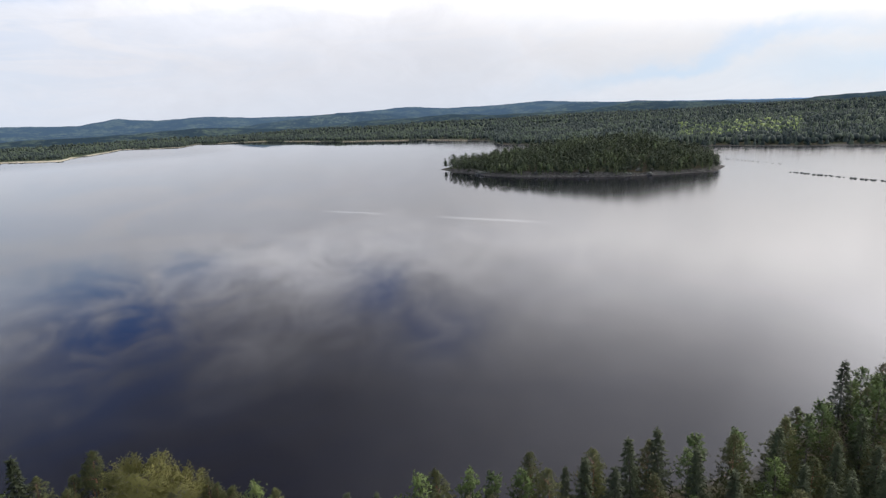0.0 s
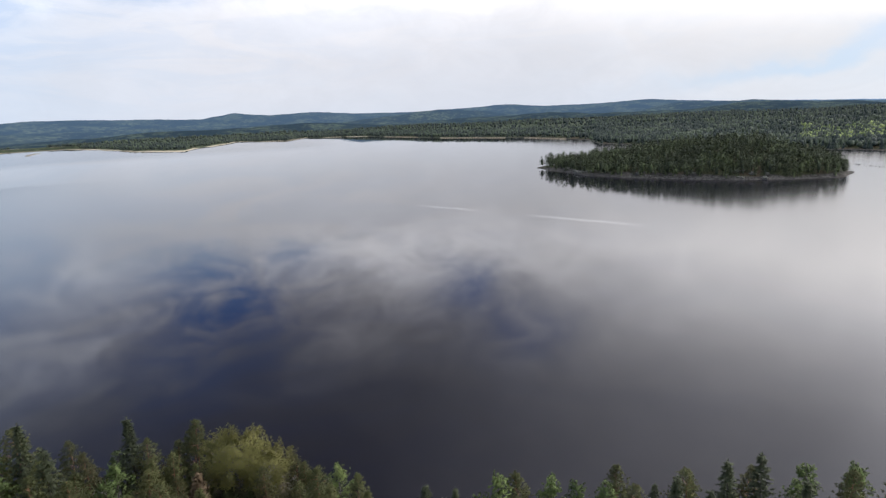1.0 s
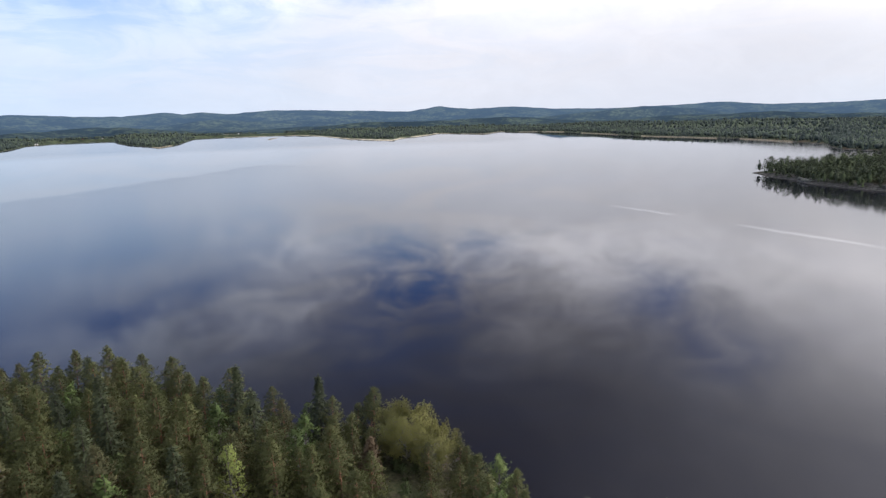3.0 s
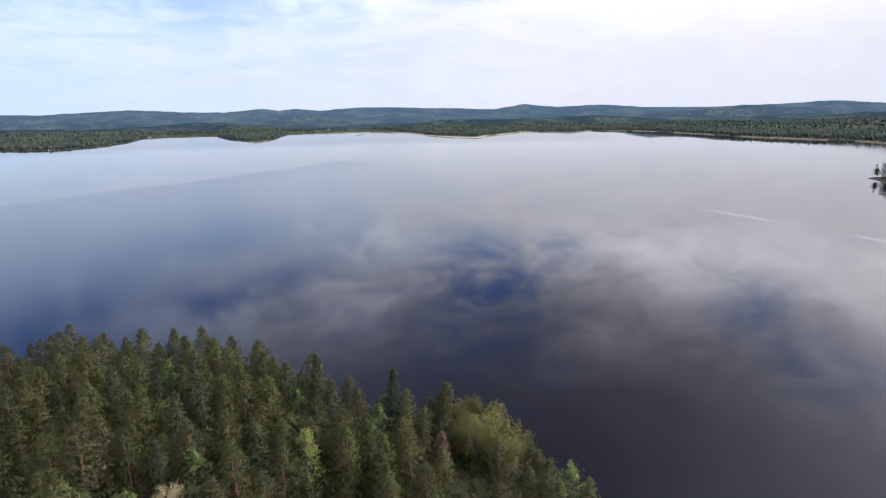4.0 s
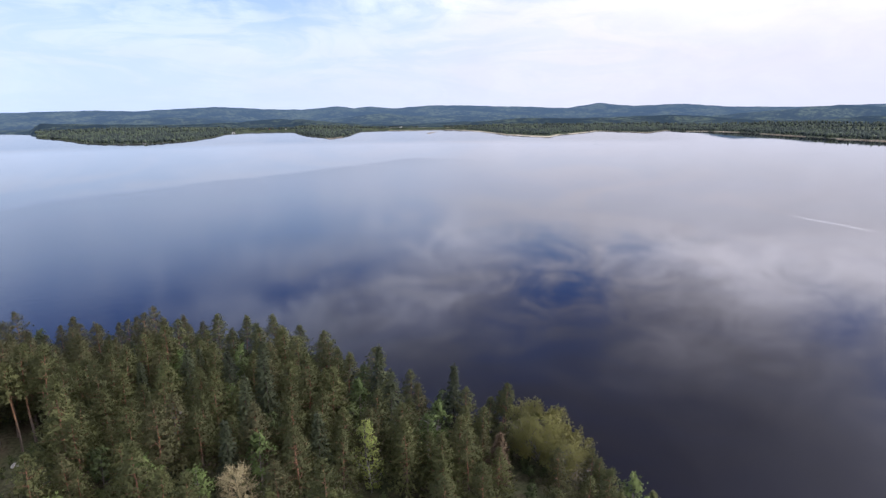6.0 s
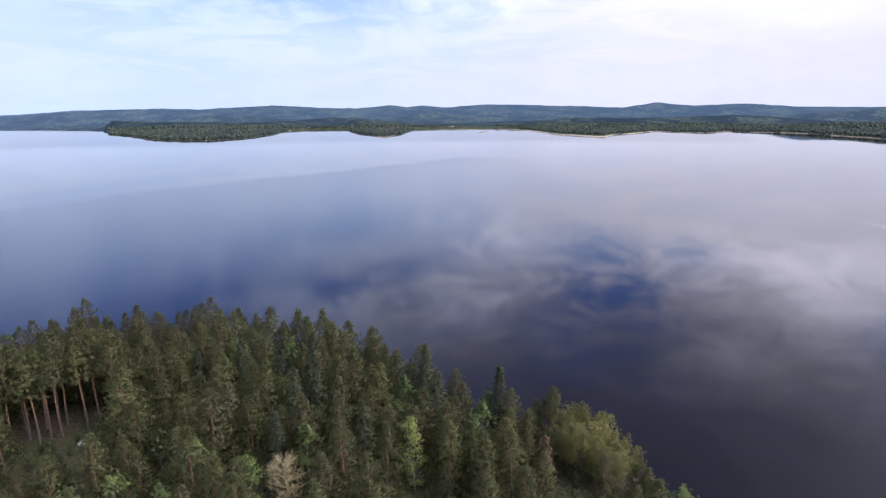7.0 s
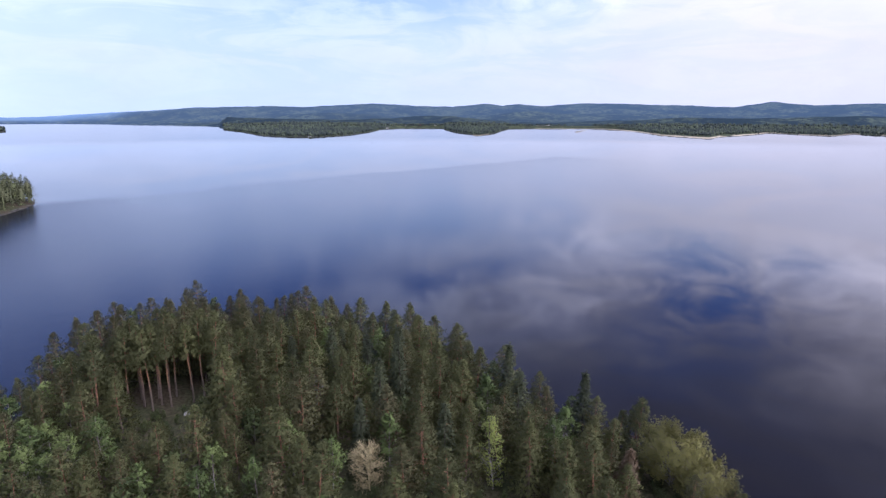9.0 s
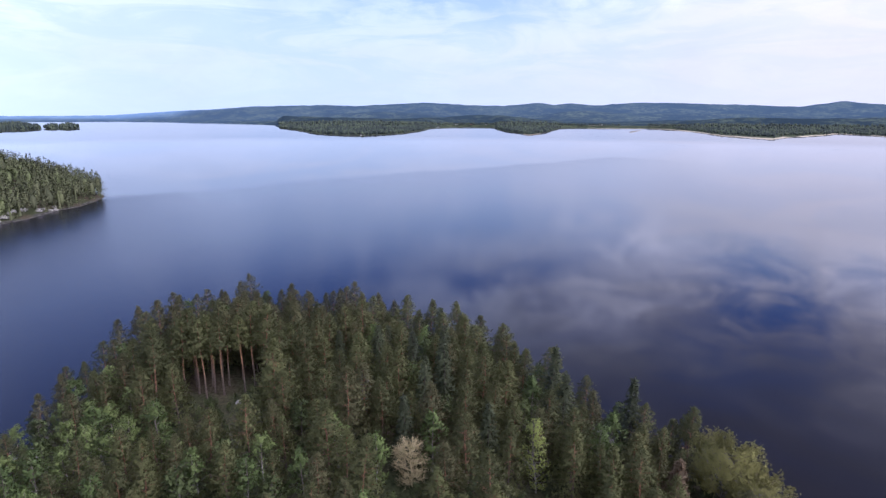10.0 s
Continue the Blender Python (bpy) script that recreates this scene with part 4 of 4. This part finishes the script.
def round_trees(rng, xy, z, tall, wide):
    """Many small leaf trees: lumpy crowns, one island each."""
    t = (1 + 5**0.5) / 2
    p = unit(np.array([(-1, t, 0), (1, t, 0), (-1, -t, 0), (1, -t, 0), (0, -1, t), (0, 1, t), (0, -1, -t), (0, 1, -t), (t, 0, -1), (t, 0, 1), (-t, 0, -1), (-t, 0, 1)], float))
    tri = np.array([(0, 11, 5), (0, 5, 1), (0, 1, 7), (0, 7, 10), (0, 10, 11), (1, 5, 9), (5, 11, 4), (11, 10, 2), (10, 7, 6), (7, 1, 8), (3, 9, 4), (3, 4, 2), (3, 2, 6), (3, 6, 8), (3, 8, 9), (4, 9, 5), (2, 4, 11), (6, 2, 10), (8, 6, 7), (9, 8, 1)])
    n = len(xy)
    k = rng.uniform(0.65, 1.3, (n, 12, 1))
    v = p[None] * k * np.stack([wide, wide, tall * 0.42], -1)[:, None]
    v = v + np.concatenate([xy, (z + tall * 0.58)[:, None]], 1)[:, None]
    return v.reshape(-1, 3), (np.arange(n)[:, None, None] * 12 + tri[None]).reshape(-1, 3), np.tile(unit(p + [0, 0, 0.35]), (n, 1))


def tuft_trees(rng, xy, z, tall, wide, tufts):
    """Middle-distance trees with broken outlines: blades about a cone of each."""
    n = len(xy)
    u = rng.uniform(0, 1, (n, tufts)) ** 0.9
    az = rng.uniform(0, 2 * np.pi, (n, tufts))
    rad = wide[:, None] * np.clip((1 - u) * 1.1, 0.04, 1) ** 0.7 * rng.uniform(0.3, 1.0, (n, tufts))
    c = np.stack([xy[:, :1] + np.cos(az) * rad, xy[:, 1:] + np.sin(az) * rad, z[:, None] + tall[:, None] * (0.03 + 0.92 * u)], -1).reshape(-1, 3)
    a = np.stack([np.cos(az) * 0.6, np.sin(az) * 0.6, np.full(az.shape, 0.8)], -1).reshape(-1, 3)
    v, f = blades(rng, c, a, 1, 1.05, 0.3, 1.2)
    return v, f, np.repeat(unit(a + [0, 0, 0.2]), 3, 0)


def wood(name, label, xy, mat, leafy=0.25, tall=(11, 17), fine=False, low=0.4):
    """A wood as one object: trees too many to count."""
    z = land(xy[:, 0], xy[:, 1])
    away = np.hypot(xy[:, 0], xy[:, 1])
    field = (away > 1350) & (ripple_noise(xy[:, 0], xy[:, 1], 170, 6.0) > 0.55) & (z > 5.0)
    az = np.degrees(np.arctan2(-xy[:, 0], xy[:, 1]))
    sandy = (az > 30) & (az < 43) & (z < 2.6) & (away > 1200)
    keep = (z > low) & ~sandy & ~field & (away < 2850)
    xy, z = xy[keep], z[keep]
    n = len(xy)
    h = rng.uniform(*tall, n)
    leaf = rng.uniform(0, 1, n) < leafy
    parts = []
    if fine:
        parts.append(cone_trees(rng, xy[~leaf], z[~leaf], h[~leaf] * 0.65, h[~leaf] * 0.05, 2, 5))
        parts.append(tuft_trees(rng, xy[~leaf], z[~leaf], h[~leaf], h[~leaf] * 0.27, 120))
        parts.append(round_trees(rng, xy[leaf], z[leaf], h[leaf] * 0.7, h[leaf] * 0.1))
        parts.append(tuft_trees(rng, xy[leaf], z[leaf] + 2, h[leaf] * 0.8, h[leaf] * 0.33, 120))
    else:
        parts.append(cone_trees(rng, xy[~leaf], z[~leaf], h[~leaf], h[~leaf] * 0.25))
        parts.append(round_trees(rng, xy[leaf], z[leaf], h[leaf] * 0.85, h[leaf] * 0.3))
    v, f = joined([p[:2] for p in parts])
    normals = np.concatenate([p[2] for p in parts])
    return tagged(link_mesh(name, v, faced(v, f, normals), mat, smooth=True, normals=normals), label, "woodland", kind="stuff")


def fill(poly, gap, inset):
    """Jittered places inside an outline."""
    p = np.array(poly, float)
    lo, hi = p.min(0), p.max(0)
    gx, gy = np.meshgrid(np.arange(lo[0], hi[0], gap), np.arange(lo[1], hi[1], gap))
    xy = np.stack([gx.ravel(), gy.ravel()], -1) + rng.uniform(-gap * 0.45, gap * 0.45, (gx.size, 2))
    return xy[polygon_gap(xy[:, 0], xy[:, 1], poly) > inset]


def sector(az0, az1, r0, r1, gap, back=0):
    """Jittered places on a piece of the far coast, r0 to r1 metres behind its shore."""
    out = []
    for az in np.arange(az0, az1, 0.12):
        shore = float(np.interp(az, *zip(*COAST)))
        step = gap * gap / max(shore * math.radians(0.12), 1.0)
        d = np.arange(shore + r0, shore + r1, max(step, 0.6))
        d = d + rng.uniform(-step, step, len(d)) * 0.5
        a = np.radians(az + rng.uniform(-0.07, 0.07, len(d)))
        out.append(np.stack([-np.sin(a) * d, np.cos(a) * d], -1))
    return np.concatenate(out)


wood("island_wood", "dense dark pine and birch wood covering a rocky island", fill(ISLAND, 4.6, 2.0), ISLE_WOOD, 0.5, (7, 16), True, 1.0)
headland = fill(CAPE, 5.0, 0.8)
headland = headland[np.degrees(np.arctan2(-headland[:, 0], headland[:, 1])) < 108]
wood("cape_wood", "pine wood with fresh birches on a headland", headland, CAPE_WOOD, 0.4, (12, 20), True, 0.2)
for isle in ISLETS:
    wood("islet_wood", "small dark wooded islet far down the lake", fill(isle, 7.0, 1.0), SHORE_WOOD, 0.2, (15, 22), False, 0.2)
wood("mainland_wood", "mixed wood with bright spring birches on a hillside", sector(-48, -5.0, 4, 520, 7.0), SHORE_WOOD, 0.45, (9, 14))
wood("leafy_wood", "bright green birch stand on the mainland hillside", sector(-31.5, -22, 110, 330, 9.0), LEAF_WOOD, 0.8, (9, 13))
wood("mainland_wood", "mixed forest behind the mainland shore", sector(-48, -5.0, 520, 1900, 15), SHORE_WOOD, 0.25, (11, 16))
wood("shore_wood", "low dark wood along the far lake shore", sector(-5.0, 80, 4, 300, 10), SHORE_WOOD, 0.55, (9, 15))
wood("shore_wood", "patchwork of woods on the plain behind the shore", sector(-5.0, 84, 300, 1500, 24), SHORE_WOOD, 0.5, (11, 17))

# ------------------------------------------------------------------ reeds of the far shore
REED = foliage("dry_reeds", (0.36, 0.31, 0.23), (0.56, 0.5, 0.39), rough=0.85)


def reed_bed(az0, az1, deep, label):
    """A strip of last year's reeds along the far shore, from one bearing to another."""
    n = int(abs(az1 - az0) * 200)
    az = rng.uniform(min(az0, az1), max(az0, az1), n)
    d = np.interp(az, *zip(*COAST)) + rng.uniform(-deep, 8, n)
    a = np.radians(az)
    x, y = -np.sin(a) * d, np.cos(a) * d
    foot = np.stack([x, y, np.maximum(land(x, y), 0.0) - 0.1], -1)
    v, f = blades(rng, foot, np.tile([0.0, 0.0, 1.0], (n, 1)), 2, 1.7, 0.9, 0.12)
    return tagged(link_mesh("reed_bed", v, f, REED), label, "reeds", kind="stuff")


for az0, az1, deep in ((26.8, 22.6, 30), (21.2, 19.4, 26), (18.9, 16.9, 26), (15.3, 11.9, 34), (9.8, 3.4, 30), (1.6, -2.4, 30), (49.2, 45.4, 60), (43.6, 40.6, 40), (38.5, 36.2, 20), (55.2, 53.6, 40)):
    reed_bed(az0, az1, deep, "pale strip of dry reeds standing along the far shore")

# ------------------------------------------------------------------ boulders
def stone_material(name, dark, light):
    m, n, shader = material(name)
    place = n.add("ShaderNodeTexCoord").outputs["Object"]
    grain = n.noise(place, 3.0, 6.0, 0.7)
    lichen = n.smooth(n.noise(place, 0.9, 4.0, 0.6), 0.5, 0.62)
    colour = n.mix(n.smooth(grain, 0.3, 0.7), rgb(*dark), rgb(*light))
    n.put(shader.inputs["Base Color"], n.mix(lichen, colour, rgb(light[0] * 0.65, light[1] * 0.7, light[2] * 0.55)))
    shader.inputs["Roughness"].default_value = 0.9
    bump = n.add("ShaderNodeBump")
    bump.inputs["Strength"].default_value = 0.5
    bump.inputs["Distance"].default_value = 0.08
    n.put(bump.inputs["Height"], grain)
    n.put(shader.inputs["Normal"], bump.outputs[0])
    return m


GRANITE = stone_material("granite", (0.13, 0.125, 0.12), (0.32, 0.305, 0.29))
MOSSY_ROCK = stone_material("mossy_rock", (0.05, 0.05, 0.046), (0.16, 0.155, 0.145))


def boulder(x, y, size, label, group, stone=GRANITE):
    """A worn granite block, sunk a little into the ground."""
    bm = bmesh.new()
    bmesh.ops.create_icosphere(bm, subdivisions=3, radius=1.0)
    ox, oy, oz = rng.uniform(0, 50, 3)
    for v in bm.verts:
        k = 1 + 0.35 * noise.noise(v.co * 1.1 + Vector((ox, oy, oz))) + 0.1 * noise.noise(v.co * 3.1 + Vector((oy, oz, ox)))
        v.co = Vector((v.co.x * size * 1.25, v.co.y * size, max(v.co.z, -0.6) * size * 0.7)) * k
    me = bpy.data.meshes.new("boulder")
    bm.to_mesh(me)
    bm.free()
    me.materials.append(stone)
    ob = tagged(new("boulder", me), label, "boulder", group)
    ob.matrix_basis = pose(x, y, max(height_at(x, y), -0.1) + size * 0.22, 0, 0, rng.uniform(0, 360))
    return ob


boulder(-110.4, 14.5, 0.6, "pale granite boulder lying in the clearing", "")
for i in range(26):
    a = i / 25
    boulder(-103.5 - 9 * a + rng.normal(0, 1.2), -25 + 4 * a + rng.normal(0, 1.6), rng.uniform(0.35, 1.0), "grey granite boulder at the water's edge", "boulders on the shore")

for i in range(44):
    x = 25 + 165 * rng.uniform(0, 1) ** 1.2
    y = float(np.interp(x, [-7, 20, 40, 72, 104, 146, 190], [640, 585, 550, 520, 502, 484, 478])) + 2 + 20 * rng.uniform(0, 1) ** 1.6
    boulder(x, y, 0.7 + 2.0 * rng.uniform(0, 1) ** 2, "dark mossy rock on the island's wooded bank", "rocks of the island", MOSSY_ROCK)
for i in range(66):
    a = i / 65
    first = i % 3 == 0
    x, y = (278.0 + 19 * a, 590 - 87 * a) if first else (270.0 + 25 * a, 448 - 92 * a)
    boulder(x + rng.normal(0, 0.8), y + rng.normal(0, 1.5), rng.uniform(0.4, 0.7) if first else rng.uniform(0.5, 1.1), "dark wet stone of a reef just above water", "stones of the reef", MOSSY_ROCK)
for i in range(12):
    x = -425 + 45 * rng.uniform(0, 1)
    boulder(x, -44 - (x + 428) * 0.6 - rng.uniform(2, 14), rng.uniform(0.8, 2.0), "pale rock among trees on the headland", "rocks of the headland")

# ------------------------------------------------------------------ cottages on the far shore


def plain_paint(name, colour):
    m, n, shader = material(name)
    place = n.add("ShaderNodeTexCoord").outputs["Object"]
    worn = n.smooth(n.noise(place, 1.2, 4.0), 0.3, 0.7, 0.8, 1.05)
    n.put(shader.inputs["Base Color"], n.mix(1.0, rgb(*colour), n.combine(worn, worn, worn), "MULTIPLY"))
    shader.inputs["Roughness"].default_value = 0.7
    return m


HOUSE_PAINTS = [plain_paint("white_boards", (0.75, 0.73, 0.69)), plain_paint("red_boards", (0.25, 0.05, 0.035))]
ROOFING = plain_paint("dark_roofing", (0.07, 0.065, 0.065))
PANE = plain_paint("dark_panes", (0.04, 0.045, 0.055))


def box(bm, x, y, z, w_, d, h):
    bmesh.ops.create_cube(bm, size=1.0, matrix=Matrix.LocRotScale((x, y, z + h / 2), None, (w_, d, h)))


def mesh_part(name, bm, mat, parent):
    me = bpy.data.meshes.new(name)
    bm.to_mesh(me)
    bm.free()
    me.materials.append(mat)
    ob = new(name, me)
    ob.parent = parent
    return ob


def cottage(x, y, wide, deep, tall, paint, label):
    root = tagged(new("cottage"), label, "house", "houses on the far shore")
    bm = bmesh.new()
    box(bm, 0, 0, 0, wide, deep, tall)
    top = [v for v in bm.verts if v.co.z > tall - 0.01]
    gable = bmesh.ops.extrude_face_region(bm, geom=[f for f in bm.faces if all(v in top for v in f.verts)])
    for v in (g for g in gable["geom"] if isinstance(g, bmesh.types.BMVert)):
        v.co = Vector((v.co.x, 0.0, tall + deep * 0.4))
    mesh_part("wall", bm, paint, root)
    bm = bmesh.new()
    for side in (-1, 1):
        edge = [bm.verts.new((sx * (wide / 2 + 0.4), yy, zz)) for sx, yy, zz in ((-1, 0, tall + deep * 0.4 + 0.12), (1, 0, tall + deep * 0.4 + 0.12), (1, side * (deep / 2 + 0.5), tall - 0.28), (-1, side * (deep / 2 + 0.5), tall - 0.28))]
        bm.faces.new(edge)
    bmesh.ops.solidify(bm, geom=bm.faces[:], thickness=0.18)
    mesh_part("roof", bm, ROOFING, root)
    for sx in (-0.28, 0.28):
        bm = bmesh.new()
        box(bm, sx * wide, -deep / 2, tall * 0.4, 1.1, 0.12, 1.3)
        mesh_part("window", bm, PANE, root)
    facing = math.degrees(math.atan2(-x, y))
    root.matrix_basis = pose(x, y, max(height_at(x, y), 0.3) - 0.2, 0, 0, facing + rng.uniform(-25, 25))


for az, gap_back, size, tone in ((63.6, 6, 1.3, 0), (61.8, 10, 1.0, 0), (60.4, 30, 1.1, 1), (58.9, 12, 1.0, 0), (71.0, 5, 0.9, 0), (48.0, 40, 1.4, 0), (38.6, 260, 1.3, 0)):
    d = float(np.interp(az, *zip(*COAST))) + 22 + gap_back
    x, y = -math.sin(radians(az)) * d, math.cos(radians(az)) * d
    cottage(x, y, 8 * size, 6 * size, 3.2 * size, HOUSE_PAINTS[tone], "small white wooden cottage by the lake" if tone == 0 else "small red wooden cottage by the lake")
